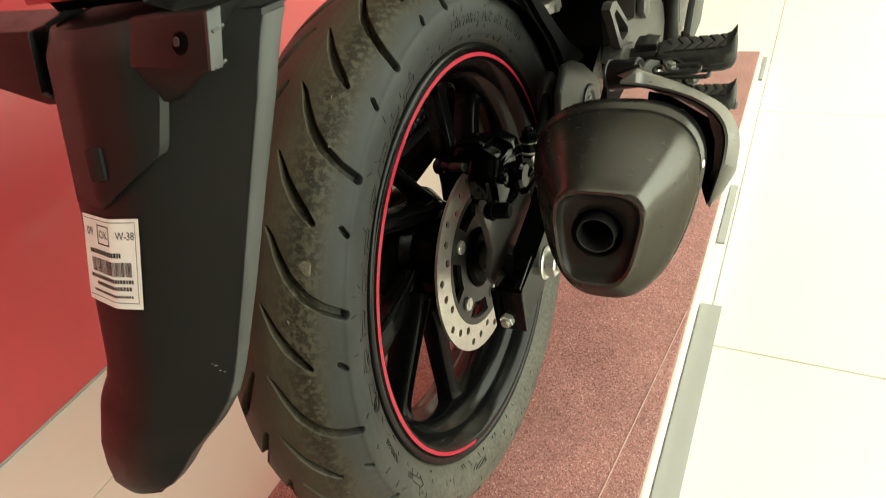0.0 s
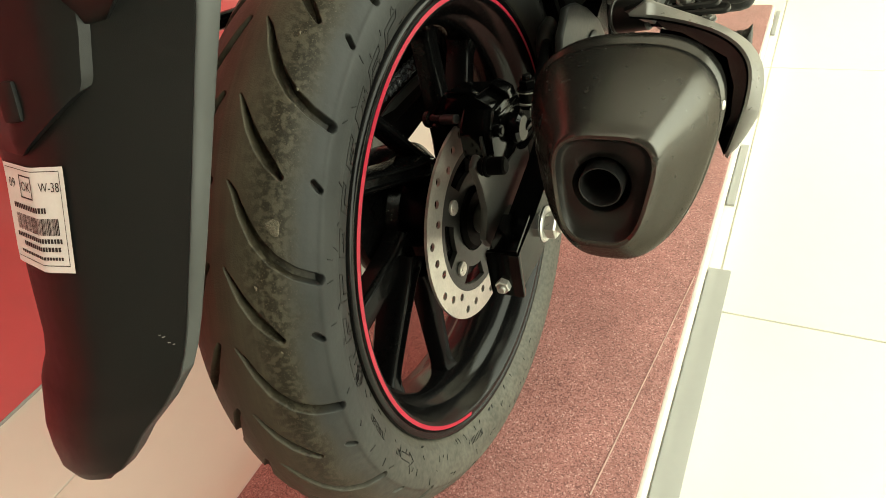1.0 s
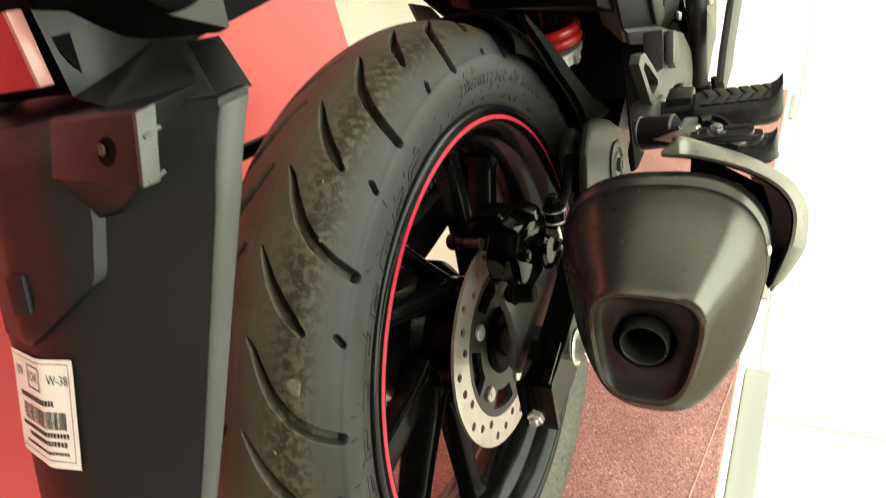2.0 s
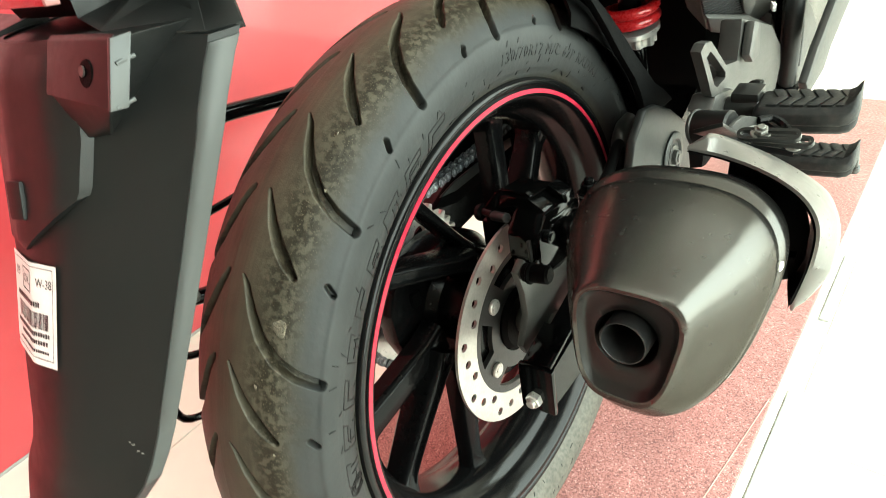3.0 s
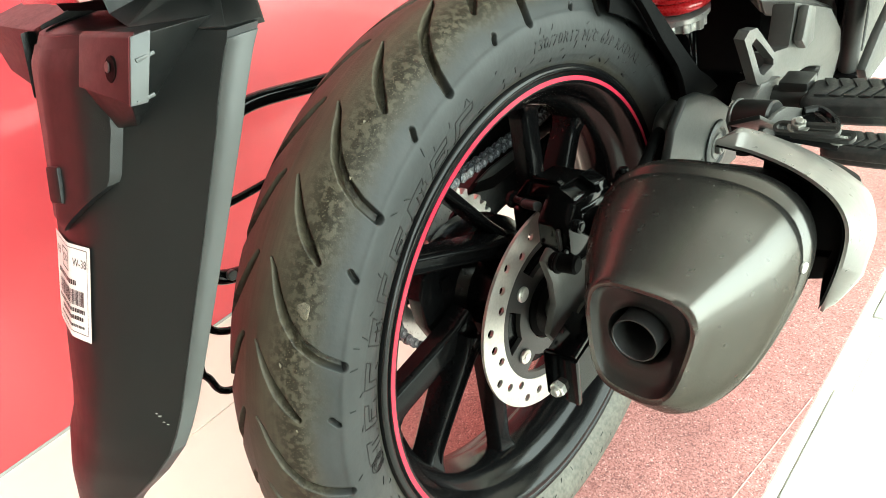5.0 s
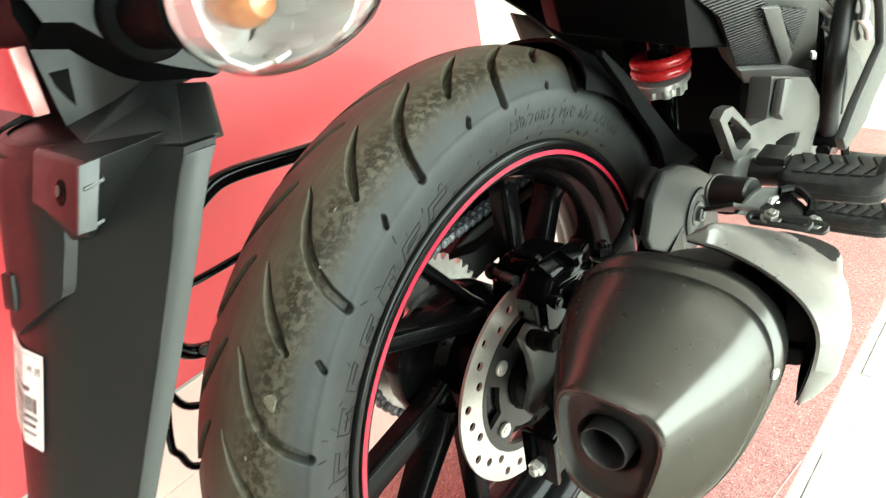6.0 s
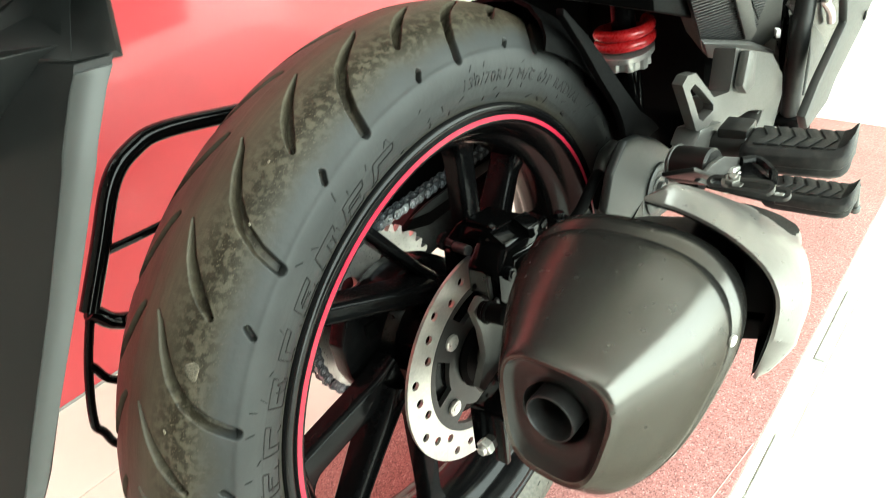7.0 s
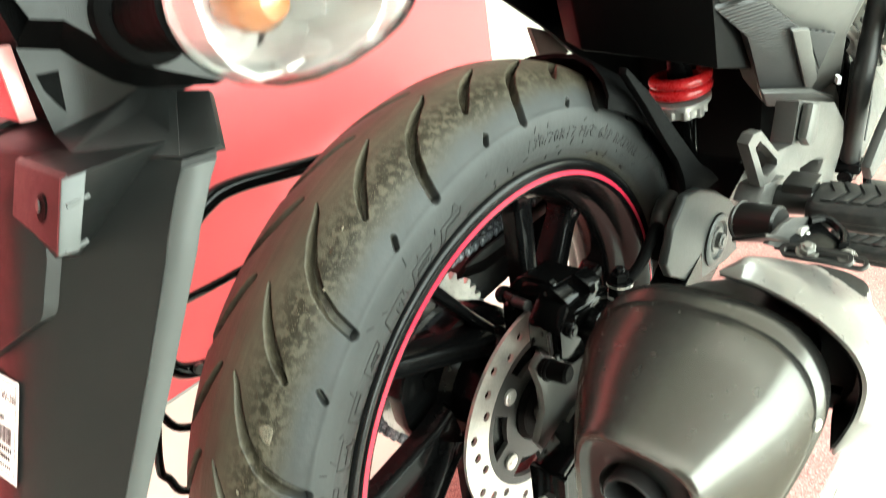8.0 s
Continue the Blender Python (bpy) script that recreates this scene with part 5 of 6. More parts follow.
u = 0.14
while u < 0.86:
    w = random.choice((0.006, 0.009, 0.014))
    codes.append(label_sheet(u, 0.475, u + w, 0.635, 0.0011, 1))
    u += w + random.choice((0.006, 0.010, 0.013))
part("barcode", join(*codes), INK, mudflap, "printed bar code")["kind"] = "stuff"
for v, u0, u1, w in ((0.40, 0.12, 0.72, 0.026), (0.69, 0.10, 0.88, 0.022), (0.77, 0.22, 0.86, 0.022), (0.86, 0.14, 0.86, 0.015)):
    u, bits = u0, []
    while u < u1:
        w_ = random.choice((0.026, 0.034))
        bits.append(label_sheet(u, v - w, u + w_, v + w, 0.0011, 1))
        u += w_ + 0.012
    part("print_bar", join(*bits), INK, mudflap, "row of small printed bars")

# moulded bracket box, tab and rib on the flap
raised = []
for k in range(25):
    z = 0.374 - 0.084 * k / 24
    xr = 0.053 if z > 0.338 else 0.053 - 0.0035 * (0.338 - z) / 0.023 if z > 0.315 else 0.0495 - 0.044 * ((0.315 - z) / 0.025)
    row = []
    for s in range(13):
        x = -0.024 + (xr + 0.024) * s / 12
        row.append(on_back(x, z, 0.0045 * min(1, s / 9) * min(1, (z - 0.2885) / 0.010)))
    row.append(on_back(xr + 0.0012, z, -0.001))
    raised.append(row)
bm = bmesh.new()
rv = [[bm.verts.new(p) for p in row] for row in raised]
for p, q in zip(rv, rv[1:]):
    for s in range(13):
        bm.faces.new((p[s], p[s + 1], q[s + 1], q[s]))
part("raised_panel", bm, FENDER, mudflap, sharp=30)
bx = [(0.0504, -0.2923, 0.3804), (0.1046, -0.2925, 0.3808), (0.1058, -0.3050, 0.3580), (0.0470, -0.3023, 0.3602)]
bm = bmesh.new()
c8 = [bm.verts.new(p) for p in ((0.0507, -0.2903, 0.3802), (0.1020, -0.2905, 0.3804), (0.1030, -0.3030, 0.3586), (0.0475, -0.3005, 0.3602), (0.0435, -0.270, 0.377), (0.0855, -0.245, 0.374), (0.0595, -0.290, 0.337), (0.0510, -0.2975, 0.337))]
for f in ((0, 1, 2, 3), (0, 4, 5, 1), (1, 5, 6, 2), (2, 6, 7, 3), (3, 7, 4, 0), (4, 7, 6, 5)):
    bm.faces.new([c8[k] for k in f])
part("plate_bracket", join(bevelled(bm, 0.0008), slab(bx, (0.0, 0.0028, 0.0014), 0.0009)), FENDER, mudflap, "moulded bracket box with two prongs")
# flange and prongs take the lightened, side-lit grey too
part("bracket_flange", slab([(0.1050, -0.2928, 0.3811), (0.1068, -0.2846, 0.3812), (0.1072, -0.2985, 0.3566), (0.1060, -0.3054, 0.3576)], (-0.0022, 0.0, 0.0), 0.0006), FENDER_LIT, mudflap)
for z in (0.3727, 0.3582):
    part("prong", box(0.0018, 0.0085, 0.0016, pose(0.1058, -0.2912 - (0.3727 - z) * 0.50, z, 4, 0, 0), w=0.0005), FENDER_LIT, mudflap)
nn = (Vector(bx[1]) - Vector(bx[0])).cross(Vector(bx[3]) - Vector(bx[0])).normalized()
nn = nn if nn.y < 0 else -nn
hc = Vector(bx[0]).lerp(Vector(bx[1]), 0.66).lerp(Vector(bx[3]).lerp(Vector(bx[2]), 0.66), 0.52)
# no hole is cut: a black disc gives the shade inside it
part("bracket_hole", cyl(hc - nn * 0.002, hc + nn * 0.0006, 0.0056, 24, w=0.0004), BLACK_DULL, mudflap, "black disc for the shade in a bolt hole")
part("bolt_in_hole", cyl(hc + nn * 0.0004 + Vector((-0.0016, 0, 0.0008)), hc + nn * 0.0011 + Vector((-0.0016, 0, 0.0008)), 0.0024, 8, w=0.0003), ALLOY, mudflap, "small grey bolt")
part("tab", box(0.011, 0.009, 0.019, pose(0.0110, -0.3225, 0.3140, -24, 0, 12), w=0.002), FENDER, mudflap, "small moulded tab")
part("side_lug", join(slab([(-0.038, -0.280, 0.380), (-0.056, -0.280, 0.377), (-0.083, -0.280, 0.378), (-0.145, -0.280, 0.381), (-0.145, -0.280, 0.348), (-0.122, -0.280, 0.341), (-0.080, -0.280, 0.329), (-0.048, -0.280, 0.330)], (0, 0.030, 0.004), 0.0025),
     slab([(-0.040, -0.290, 0.379), (-0.055, -0.2815, 0.376), (-0.070, -0.2815, 0.350), (-0.072, -0.2815, 0.334), (-0.044, -0.300, 0.346)], (0, 0.004, 0), 0.001)), FENDER, mudflap, "moulded side lug")

# tail: base block, reflector, indicator
tail = part("tail_base", loft([[(x, y, z) for x, y in ((-0.060, yb), (-0.056, yf), (0.026, yf), (0.0315, yb))] for z, yb, yf in
            ((0.379, -0.255, -0.12), (0.398, -0.262, -0.12), (0.430, -0.264, -0.10), (0.470, -0.252, -0.05))]), BLACK_DULL, bike, "black tail base block", sharp=30)
H_ = [(0.066, -0.203, 0.384), (0.0655, -0.222, 0.394), (0.064, -0.239, 0.404), (0.060, -0.246, 0.416), (0.059, -0.252, 0.423), (0.056, -0.262, 0.426)]
U_ = [(0.063, -0.207, 0.3835), (0.054, -0.234, 0.391), (0.043, -0.239, 0.395), (0.037, -0.245, 0.403), (0.032, -0.250, 0.411), (0.033, -0.265, 0.416)]
def sheet(lower, upper, back):
    """A thick strip between two rows of points, with a second face set back by a vector."""
    lo, up = [Vector(p) for p in lower], [Vector(p) for p in upper]
    bv = Vector(back)
    return loft([[a, b, b + bv, a + bv] for a, b in zip(lo, up)])


top_ = [Vector((0.076, -0.190, 0.475)).lerp(Vector((0.052, -0.272, 0.475)), k / 5) for k in range(6)]
mid_ = [Vector(h).lerp(t, 0.28) for h, t in zip(H_, top_)]
part("tail_housing", join(sheet(H_, mid_, (-0.020, 0.006, 0.002)), sheet([m + Vector((0.0005, 0, -0.001)) for m in mid_], top_, (-0.020, 0.006, 0.002))), FENDER, tail, "grey moulded indicator housing", sharp=60)
bm = bmesh.new()
hv, uv = [bm.verts.new(Vector(p) - Vector((0.001, 0, 0))) for p in H_], [bm.verts.new(p) for p in U_]
for k in range(len(H_) - 1):
    bm.faces.new((hv[k], hv[k + 1], uv[k + 1], uv[k]))
part("housing_underside", bm, BLACK_DULL, tail, "black underside of the housing")
pA, pB, fB, fT, fS, sT, sL = (0.0420, -0.2725, 0.3832), (0.0530, -0.2520, 0.3878), (0.0630, -0.2755, 0.3785), (0.0690, -0.2275, 0.3880), (0.0806, -0.2190, 0.3860), (0.1000, -0.2320, 0.3680), (0.0945, -0.2475, 0.3690)
REAR = Vector((0.0135, -0.0070, 0.0025))
vA, vB = Vector(pA) - REAR, Vector(pB) - REAR
part("tail_panel", sheet([vA, vA.lerp(vB, 0.35), vA.lerp(vB, 0.7), vB, Vector(U_[1]) - Vector((0, 0, 0.0006))], [U_[5], U_[4], U_[3], U_[2], U_[1]], (-0.005, 0.003, 0.001)), FENDER, tail, "smooth grey tail side panel")
part("flap_cap", slab([(x, y, 0.3768) for x, y in ((-0.043, -0.205), (-0.0405, -0.262), (-0.029, -0.284), (0.006, -0.290), (0.040, -0.282), (0.062, -0.2705), (0.048, -0.248), (0.044, -0.205))], (0, 0, -0.003), 0.0008), FENDER, mudflap, "top face of the flap")
part("flap_fold", slab([pA, fB, pB], (0.0, 0.002, -0.002), 0.0003), FENDER, mudflap)
part("flap_top", slab([pB, Vector(U_[1]) + REAR, fT, sL, fB], (0.0, 0.002, -0.003), 0.0004), FENDER, mudflap, "sloping top of the flap")
part("flap_top_side", slab([fT, fS, sT, sL], (-0.001, 0.002, -0.003), 0.0004), FENDER, mudflap, "sloping top of the flap")
part("reflector", box(0.078, 0.006, 0.030, pose(-0.0155, -0.2695, 0.4030, -8), w=0.001), RED_LENS, tail, "red rear reflector")
part("reflector_edge", box(0.0030, 0.0066, 0.030, pose(0.0250, -0.2695, 0.4030, -8), w=0.001), PALE_EDGE, tail, "pale reflector edge")
IND = pose(0.0186, -0.2463, 0.4225, 0, 0, 3)
s0, s1 = Vector((0.052, -0.2255, 0.4165)), IND @ Vector((0.132, 0, 0))
sdir = (s1 - s0).normalized()
ring_c = s0 + sdir * 0.018
part("bore_ring", tube([ring_c - sdir * 0.004, ring_c - sdir * 0.001, ring_c + sdir * 0.004, ring_c + sdir * 0.006], [0.0185, 0.0185, 0.0180, 0.0150], 40, straight=True), BLACK_DULL, tail, "dark rubber ring round the indicator stem")
ribs = [s0.lerp(s1, k / 24) for k in range(25)]
ind = part("turn_signal", tube(ribs, [0.0125 + (0.0008 if k % 3 == 1 and k < 20 else 0) + 0.006 * max(0, k - 20) / 4 for k in range(25)], 32, straight=True), BLACK_DULL, bike, "turn signal with clear lens and amber bulb", sharp=60)
lens_prof = [(0.130, 0.0190), (0.135, 0.0212), (0.146, 0.0229), (0.157, 0.0225), (0.169, 0.0204), (0.181, 0.0168), (0.192, 0.0122), (0.200, 0.0078), (0.2045, 0.0040), (0.2060, 0.0)]
inn = [(x - 0.0009, max(r - 0.0009, 0)) for x, r in lens_prof][::-1]
SQ = Matrix.Diagonal((1, 0.9, 1.0, 1))
part("lens", moved(lathe(lens_prof + inn, 48), IND @ SQ), CLEAR, ind, "clear pointed lens").visible_shadow = False
part("bulb_cover", moved(lathe([(0.136, 0.0), (0.138, 0.0070), (0.146, 0.0082), (0.153, 0.0076), (0.158, 0.0048), (0.160, 0.0)], 24), IND), AMBER, ind, "amber bulb")
part("bulb_seat", moved(lathe([(0.1315, 0.0), (0.1315, 0.0195), (0.1335, 0.0195), (0.1345, 0.012), (0.1360, 0.009), (0.1360, 0.0)], 12), IND @ SQ), CHROME, ind, "white bulb seat", smooth=False)
cup = [(0.1335, 0.0170), (0.1380, 0.0188), (0.1440, 0.0202), (0.1500, 0.0206)]
part("reflector_bowl", moved(lathe(cup + [(x, r - 0.0012) for x, r in reversed(cup)], 13, closed=True), IND @ SQ), CHROME, ind, "bright faceted reflector", smooth=False)
shell = [(0.1500, 0.0206), (0.1580, 0.0202), (0.1690, 0.0180), (0.1800, 0.0146), (0.1890, 0.0106)]
part("reflector_wing", moved(lathe(shell + [(x, r - 0.0012) for x, r in reversed(shell)], 6, -85, 60, closed=True), IND @ SQ), CHROME, ind, "bright faceted reflector", smooth=False)
for k, a in enumerate((-80, -60, -38, -16, 8, 30, 50)):
    c = IND @ SQ @ Vector((0.152 + 0.009 * (k % 3), 0.0178 * math.cos(radians(a)), 0.0178 * math.sin(radians(a))))
    part("facet", box(0.012, 0.006, 0.0016, Matrix.Translation(c) @ pose(0, 0, 0, a - 90, 0, 12 if k % 2 else -14), w=0.0004), CHROME, ind)

for ob in [tail, ind] + list(tail.children) + list(ind.children):
    ob.data.transform(Matrix.Translation(REAR))

# guard rails on the far side
rail = part("side_guard", tube([(-0.12, 0.25, 0.20), (-0.14, 0.06, 0.226), (-0.14, -0.045, 0.243), (-0.14, -0.120, 0.257), (-0.14, -0.150, 0.254), (-0.14, -0.176, 0.238), (-0.14, -0.206, 0.195), (-0.14, -0.236, 0.152)], 0.0075, 14), GLOSS, bike, "bent black tube side guard")
part("guard_rod", tube([(-0.14, -0.234, 0.154), (-0.14, -0.257, 0.110), (-0.14, -0.274, 0.066), (-0.14, -0.273, 0.050), (-0.14, -0.256, 0.020), (-0.14, -0.15, 0.0), (-0.14, 0.05, -0.03)], 0.0036, 10), GLOSS, rail)
part("guard_rod", tube([(-0.14, -0.212, 0.190), (-0.14, -0.146, 0.186), (-0.14, 0.0, 0.185), (-0.14, 0.15, 0.19)], 0.0036, 10), GLOSS, rail)
part("guard_rod", tube([(-0.14, -0.236, 0.152), (-0.14, -0.212, 0.126), (-0.14, -0.12, 0.10), (-0.13, 0.02, 0.06)], 0.0072, 12), GLOSS, rail)
part("guard_rod", tube([(-0.14, -0.256, 0.112), (-0.14, -0.238, 0.080), (-0.14, -0.15, 0.05), (-0.13, 0.0, 0.02)], 0.0036, 10), GLOSS, rail)
part("guard_clip", cyl((-0.134, -0.213, 0.131), (-0.129, -0.213, 0.131), 0.005), ALLOY, rail)

# pegs and hanger
def footpeg(name, inner_, outer_, depth_, h, label):
    """A rubber-topped peg from its hinge to its tip, with cut ridges and a turned-up end."""
    a_, b_ = Vector(inner_), Vector(outer_)
    d = (b_ - a_).normalized()
    fwd = Vector((0, 1, 0)) - d * d.y
    fwd.normalize()
    upv = d.cross(fwd)
    L = (b_ - a_).length
    rings = []
    for s, wf, ht, hb in ((0, 0.72, 0.45, -0.5), (0.06, 0.92, 0.95, -0.9), (0.15, 1, 1, -1), (0.6, 1.0, 1.0, -1), (0.85, 0.97, 1.1, -0.95), (0.93, 0.88, 1.5, -0.8), (0.98, 0.72, 2.2, -0.4), (1.0, 0.55, 2.5, 0.5)):
        w = depth_ / 2 * wf
        rings.append([a_ + d * (s * L) + fwd * u + upv * v for u, v in ((-w, hb * h / 2 * 0.5), (-w * 0.8, hb * h / 2), (w * 0.8, hb * h / 2), (w, hb * h / 2 * 0.5), (w, ht * h / 2 * 0.4), (w * 0.8, ht * h / 2), (-w * 0.8, ht * h / 2), (-w, ht * h / 2 * 0.4))])
    core = part(name, bevelled(loft(rings), 0.0015, 2, 30), PEG_RUBBER, bike, label)
    low = [[p - upv * (0.40 * h) + (p - a_ - d * (p - a_).dot(d)) * -0.08 for p in ring] for ring in rings]
    part("lower_pad", bevelled(loft(low), 0.0015, 2, 30), PEG_RUBBER, core, "lower rubber block of the peg")
    n = 6
    for k in range(n):
        c = a_ + d * ((0.13 + 0.66 * k / (n - 1)) * L) + upv * (h / 2 + 0.0003)
        w = depth_ * 0.36
        v_ = 0.0075
        zig = [c - fwd * w, c + d * v_, c + fwd * w, c + fwd * w + d * 0.0090, c + d * (v_ + 0.0090), c - fwd * w + d * 0.0090]
        part("ridge", slab(zig, upv * 0.0018, 0.0006), PEG_RUBBER, core)
    return core


peg = footpeg("passenger_footpeg", (0.206, 0.227, 0.137), (0.292, 0.231, 0.139), 0.052, 0.0195, "ribbed black rubber passenger footpeg")
part("peg_hinge", join(cyl((0.165, 0.230, 0.130), (0.210, 0.230, 0.135), 0.0135), box(0.026, 0.030, 0.010, pose(0.196, 0.236, 0.148), w=0.003)), MUFFLER_DARK, peg, "dark hinge")
rp = footpeg("rider_footpeg", (0.190, 0.388, 0.006), (0.282, 0.386, 0.008), 0.050, 0.0185, "ribbed black rubber rider footpeg")
part("feeler", join(cyl((0.276, 0.425, 0.008), (0.276, 0.445, -0.030), 0.004), cyl((0.276, 0.444, -0.030), (0.276, 0.449, -0.040), 0.006, w=0.002)), ALLOY, rp, "grey feeler pin")
part("brake_pedal", join(box(0.05, 0.020, 0.006, pose(0.215, 0.56, -0.005), w=0.002), tube([(0.19, 0.55, -0.01), (0.18, 0.50, -0.02), (0.175, 0.45, -0.01)], 0.006)), ALLOY, bike, "grey brake pedal with a knurled tip")

# hanger casting: open triangle, arm and plate
def frame_loop(outer_, inner_, push, w):
    """A plate with one window, both outlines given in space."""
    o, i_ = [Vector(p) for p in outer_], [Vector(p) for p in inner_]
    pv = Vector(push)
    return bevelled(loft([o, [p + pv for p in o], [p + pv for p in i_], i_, o], False, False), w, 2, 30)


tri_o = [(0.176, 0.152, 0.218), (0.176, 0.163, 0.222), (0.176, 0.181, 0.218), (0.176, 0.238, 0.171), (0.176, 0.240, 0.158), (0.176, 0.205, 0.154), (0.176, 0.187, 0.164), (0.176, 0.166, 0.197)]
tri_i = [(0.176, 0.170, 0.207), (0.176, 0.180, 0.209), (0.176, 0.194, 0.199), (0.176, 0.228, 0.172), (0.176, 0.229, 0.166), (0.176, 0.204, 0.166), (0.176, 0.194, 0.172), (0.176, 0.180, 0.193)]
hang = part("peg_hanger", frame_loop(tri_o, tri_i, (-0.010, 0.002, 0.0), 0.0032), ALLOY, bike, "grey cast footpeg hanger with a triangular loop")
part("hanger_foot", slab([(0.178, 0.196, 0.162), (0.178, 0.252, 0.146), (0.178, 0.260, 0.124), (0.178, 0.234, 0.120), (0.178, 0.180, 0.150)], (-0.024, 0, 0), 0.004), ALLOY, hang)
part("hanger_arm", frame_loop([(0.170, 0.244, 0.172), (0.170, 0.290, 0.160), (0.170, 0.298, 0.186), (0.170, 0.300, 0.201), (0.170, 0.433, 0.151), (0.170, 0.487, 0.108), (0.170, 0.496, 0.080), (0.170, 0.464, 0.034), (0.170, 0.391, 0.050), (0.170, 0.330, 0.078), (0.170, 0.250, 0.120)],
                              [(0.170, 0.330, 0.116), (0.170, 0.345, 0.113), (0.170, 0.360, 0.110), (0.170, 0.380, 0.104), (0.170, 0.405, 0.094), (0.170, 0.418, 0.088), (0.170, 0.410, 0.081), (0.170, 0.398, 0.077), (0.170, 0.385, 0.077), (0.170, 0.350, 0.093), (0.170, 0.335, 0.106)], (-0.022, 0.0, 0.0), 0.005), ALLOY, hang)
part("hanger_lip", slab([(0.171, 0.310, 0.196), (0.171, 0.336, 0.186), (0.171, 0.338, 0.150), (0.171, 0.312, 0.150), (0.171, 0.296, 0.164)], (0.010, 0, 0), 0.004), ALLOY, hang)

# side panel with ribbed inset, frame cover, black tube, front shroud
inw = (-0.030, 0.014, 0.025)
sp = part("side_panel", slab([(0.130, 0.190, 0.326), (0.125, 0.280, 0.268), (0.101, 0.394, 0.176), (0.094, 0.433, 0.146), (0.115, 0.537, 0.112), (0.131, 0.620, 0.080), (0.168, 0.465, 0.216), (0.189, 0.426, 0.262), (0.215, 0.36, 0.34), (0.165, 0.16, 0.37)], inw, 0.004), PANEL_GREY, bike, "matt grey side panel with ribbed insets")
part("ribbed_inset", slab([(0.129, 0.191, 0.317), (0.149, 0.243, 0.311), (0.152, 0.343, 0.259), (0.141, 0.465, 0.176), (0.128, 0.474, 0.156), (0.106, 0.381, 0.182), (0.128, 0.271, 0.271)], (0.003, -0.0015, -0.0025), 0.001), CARBON, sp, "ribbed dark inset")
part("ribbed_inset", slab([(0.154, 0.355, 0.254), (0.166, 0.413, 0.235), (0.143, 0.457, 0.183)], (0.003, -0.0015, -0.0025), 0.001), CARBON, sp, "ribbed dark inset")
part("inset_ridge", slab([(0.152, 0.313, 0.266), (0.160, 0.339, 0.260), (0.142, 0.455, 0.174), (0.133, 0.468, 0.156), (0.131, 0.452, 0.164)], (0.004, -0.002, -0.003), 0.002), PANEL_GREY, sp)
part("panel_lip", slab([(0.111, 0.367, 0.187), (0.133, 0.470, 0.154), (0.142, 0.560, 0.112), (0.140, 0.600, 0.087), (0.104, 0.404, 0.158)], (0.006, -0.003, -0.005), 0.003), PANEL_GREY, sp, "matt grey lower lip")
part("panel_badge", slab([(0.1530, 0.497, 0.1610), (0.1545, 0.509, 0.1570), (0.1500, 0.528, 0.1420), (0.1485, 0.516, 0.1460)], (0.0035, -0.0017, -0.003), 0.0003), LABEL, sp, "small pale square badge")
tubeb = part("side_tube", tube([(0.172, 0.539, 0.038), (0.174, 0.530, 0.075), (0.177, 0.522, 0.16), (0.179, 0.535, 0.233), (0.183, 0.56, 0.36)], 0.0115, 16), PIPE, bike, "thick black side tube")
part("tube_foot", join(box(0.03, 0.03, 0.014, pose(0.172, 0.540, 0.028), w=0.003), cyl((0.172, 0.52, 0.018), (0.172, 0.565, 0.018), 0.009), tube([(0.192, 0.54, 0.045), (0.194, 0.545, 0.0), (0.205, 0.56, -0.02)], 0.005, 8)), BLACK, tubeb)
part("engine_case", join(slab([(0.150, 0.56, 0.16), (0.150, 0.70, 0.085), (0.150, 0.745, 0.035), (0.150, 0.66, -0.02), (0.150, 0.56, -0.04), (0.150, 0.50, 0.02)], (-0.05, 0.0, 0), 0.014, 3), cyl((0.150, 0.60, 0.055), (0.166, 0.60, 0.055), 0.050, 48, w=0.006)), ALLOY, bike, "grey cast engine cover")
for k in range(7):
    part("cooling_fin", box(0.05, 0.10, 0.004, pose(0.13, 0.64 + 0.012 * k, 0.16 + 0.013 * k, -28), w=0.001), ALLOY_LIGHT, bike, "bright engine fin")
part("engine_side", slab([(0.150, 0.56, 0.24), (0.150, 0.888, 0.138), (0.150, 0.97, 0.059), (0.150, 0.941, -0.022), (0.150, 0.802, -0.059), (0.150, 0.711, -0.079), (0.150, 0.62, -0.03), (0.150, 0.545, 0.10)], (-0.05, 0, 0), 0.004), BLACK, bike, "dark engine side")
part("frame_cover", slab([(0.175, 0.540, 0.165), (0.175, 0.587, 0.144), (0.175, 0.655, 0.105), (0.175, 0.732, 0.039), (0.175, 0.66, 0.049), (0.175, 0.605, 0.012), (0.175, 0.560, 0.020), (0.175, 0.542, 0.100)], (-0.018, 0, 0), 0.004), SHROUD_GREY, bike, "dark grey cast frame cover")
part("cover_ridge", tube([(0.176, 0.550, 0.155), (0.177, 0.575, 0.105), (0.177, 0.572, 0.050)], 0.003, 8), SHROUD_GREY, bike)
for p, q in (((0.152, 0.526, 0.208), (0.158, 0.556, 0.176)), ((0.152, 0.556, 0.176), (0.158, 0.582, 0.143)), ((0.152, 0.730, 0.168), (0.158, 0.742, 0.126)), ((0.152, 0.744, 0.128), (0.158, 0.790, 0.083))):
    part("engine_pipe", tube([p, Vector(p).lerp(Vector(q), 0.5) + Vector((0.004, 0, 0)), q], 0.006, 10), STEEL, bike, "bright steel pipe")
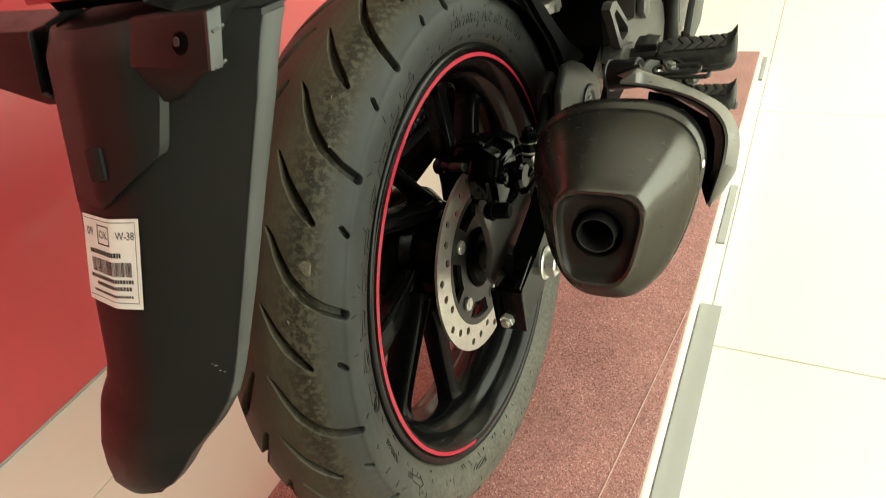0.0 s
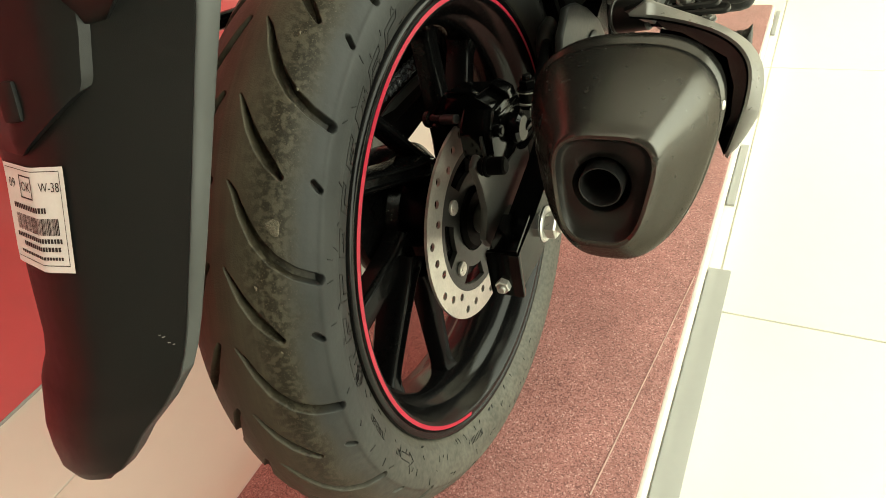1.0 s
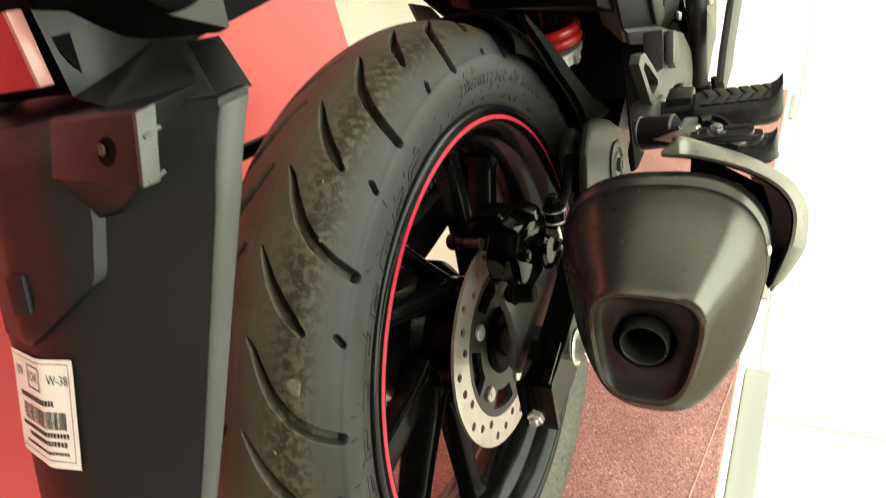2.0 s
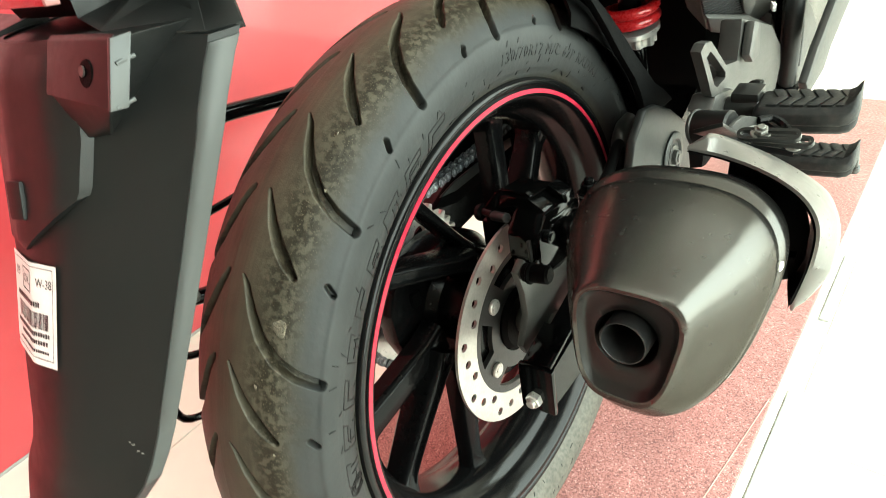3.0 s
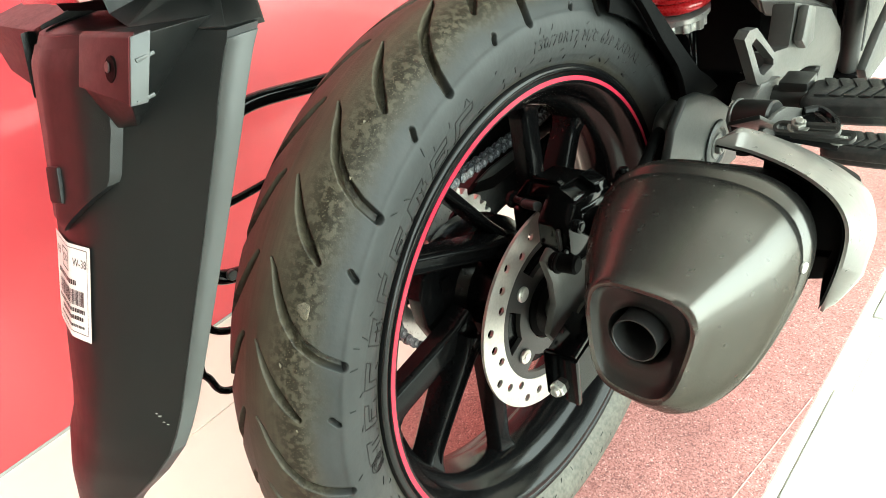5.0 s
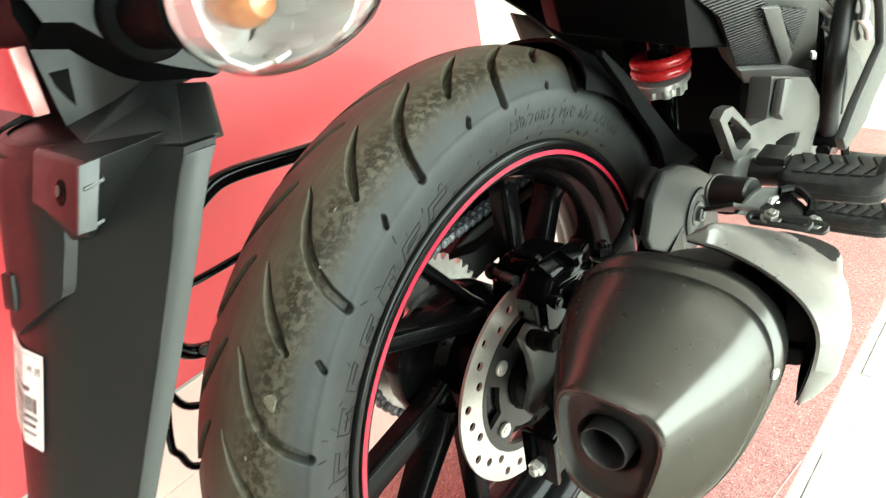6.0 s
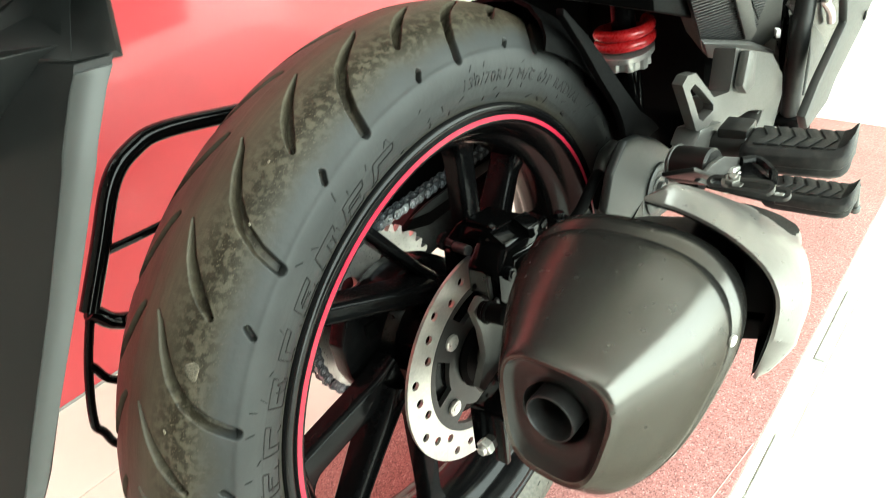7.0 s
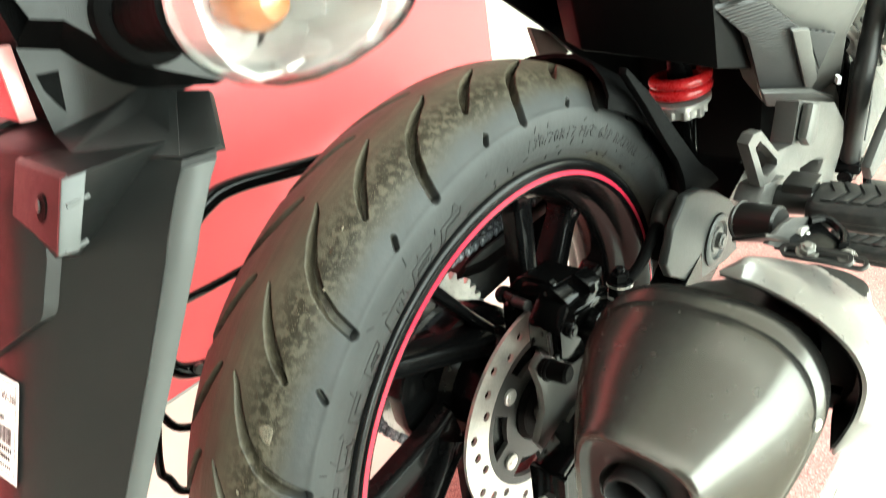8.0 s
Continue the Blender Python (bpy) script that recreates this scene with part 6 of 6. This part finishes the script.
part("front_shroud", slab([(0.212, 0.569, 0.235), (0.212, 0.760, 0.142), (0.212, 0.679, 0.137), (0.212, 0.640, 0.118), (0.212, 0.520, 0.092), (0.212, 0.491, 0.076), (0.212, 0.404, 0.078), (0.212, 0.383, 0.101), (0.212, 0.430, 0.125), (0.212, 0.533, 0.158), (0.212, 0.505, 0.205), (0.212, 0.440, 0.275)], (0.010, 0, 0), 0.003), SHROUD_GREY, bike, "dark grey front shroud")
part("shroud_bolt", bolt((0.2225, 0.640, 0.135), (1, 0, 0), 0.006, 0.002), BLACK, bike)
part("shroud_panel", slab([(0.219, 0.530, 0.250), (0.219, 0.683, 0.200), (0.219, 0.735, 0.146), (0.219, 0.601, 0.190)], (0.012, 0, 0), 0.004), RED_BODY, bike, "glossy red body panel")
part("far_hanger_plate", slab([(-0.126, 0.293, 0.274), (-0.126, 0.338, 0.256), (-0.126, 0.372, 0.220), (-0.126, 0.310, 0.226)], (-0.006, 0, 0), 0.001), material("brown_grey_plate", (0.075, 0.045, 0.038), 0.4), bike, "brownish plate on the far side")
part("tail_underside", slab([(0.132, 0.20, 0.262), (0.073, 0.20, 0.269), (0.0, 0.20, 0.276), (-0.04, 0.235, 0.274), (-0.110, 0.365, 0.262), (-0.110, 0.62, 0.23), (0.100, 0.62, 0.20), (0.100, 0.40, 0.20)], (0, -0.05, 0.22), 0.003), BLACK_DULL, bike, "black underside of the tail")
part("undertray_side", slab([(-0.100, 0.276, 0.279), (-0.100, 0.343, 0.224), (-0.100, 0.400, 0.180), (-0.100, 0.47, 0.10), (-0.100, 0.62, 0.05), (-0.100, 0.62, 0.35), (-0.100, 0.24, 0.34), (-0.100, 0.21, 0.325)], (0.006, 0, 0), 0.001), BLACK_DULL, bike, "black side of the tail undertray")
# tail cowl above the view, added to block overhead light and darken reflections
cowl = []
for y, w, z0, z1 in ((-0.275, 0.040, 0.462, 0.500), (-0.20, 0.068, 0.452, 0.535), (-0.05, 0.090, 0.440, 0.575), (0.20, 0.105, 0.425, 0.600), (0.62, 0.125, 0.400, 0.590)):
    cowl.append([(w * math.copysign(abs(math.cos(a)) ** 0.7, math.cos(a)), y, (z0 + z1) / 2 + (z1 - z0) / 2 * math.copysign(abs(math.sin(a)) ** 0.8, math.sin(a))) for a in [2 * math.pi * k / 28 for k in range(28)]])
part("tail_cowl", loft(cowl), BLACK, bike, "unseen black tail cowl, added to shade the wheel")
part("frame_block", box(0.17, 0.30, 0.36, pose(0.0, 0.62, 0.10), w=0.02), BLACK_DULL, bike, "dark engine and frame mass")

# ---- floor tiles, one piece each, on one shared mesh ----
TILE_SIDE = 0.83
tm = box(TILE_SIDE - 0.003, TILE_SIDE - 0.003, 0.008, w=0.0008, seg=1)
tile_me = bpy.data.meshes.new("tile")
tm.to_mesh(tile_me)
tm.free()
tile_me.materials.append(TILE)
for i in range(-5, 4):
    for j in range(-6, 7):
        cx, cy = 0.266 + TILE_SIDE * (i + 0.5), 0.294 + TILE_SIDE * (j + 0.5)
        if WX0 < cx < WX1 + 0.4 and WY0 < cy < WY1 + 0.4:
            ob = new("tile", tile_me)
            ob.parent = floor
            ob.location = (cx, cy, FLOOR - 0.004)
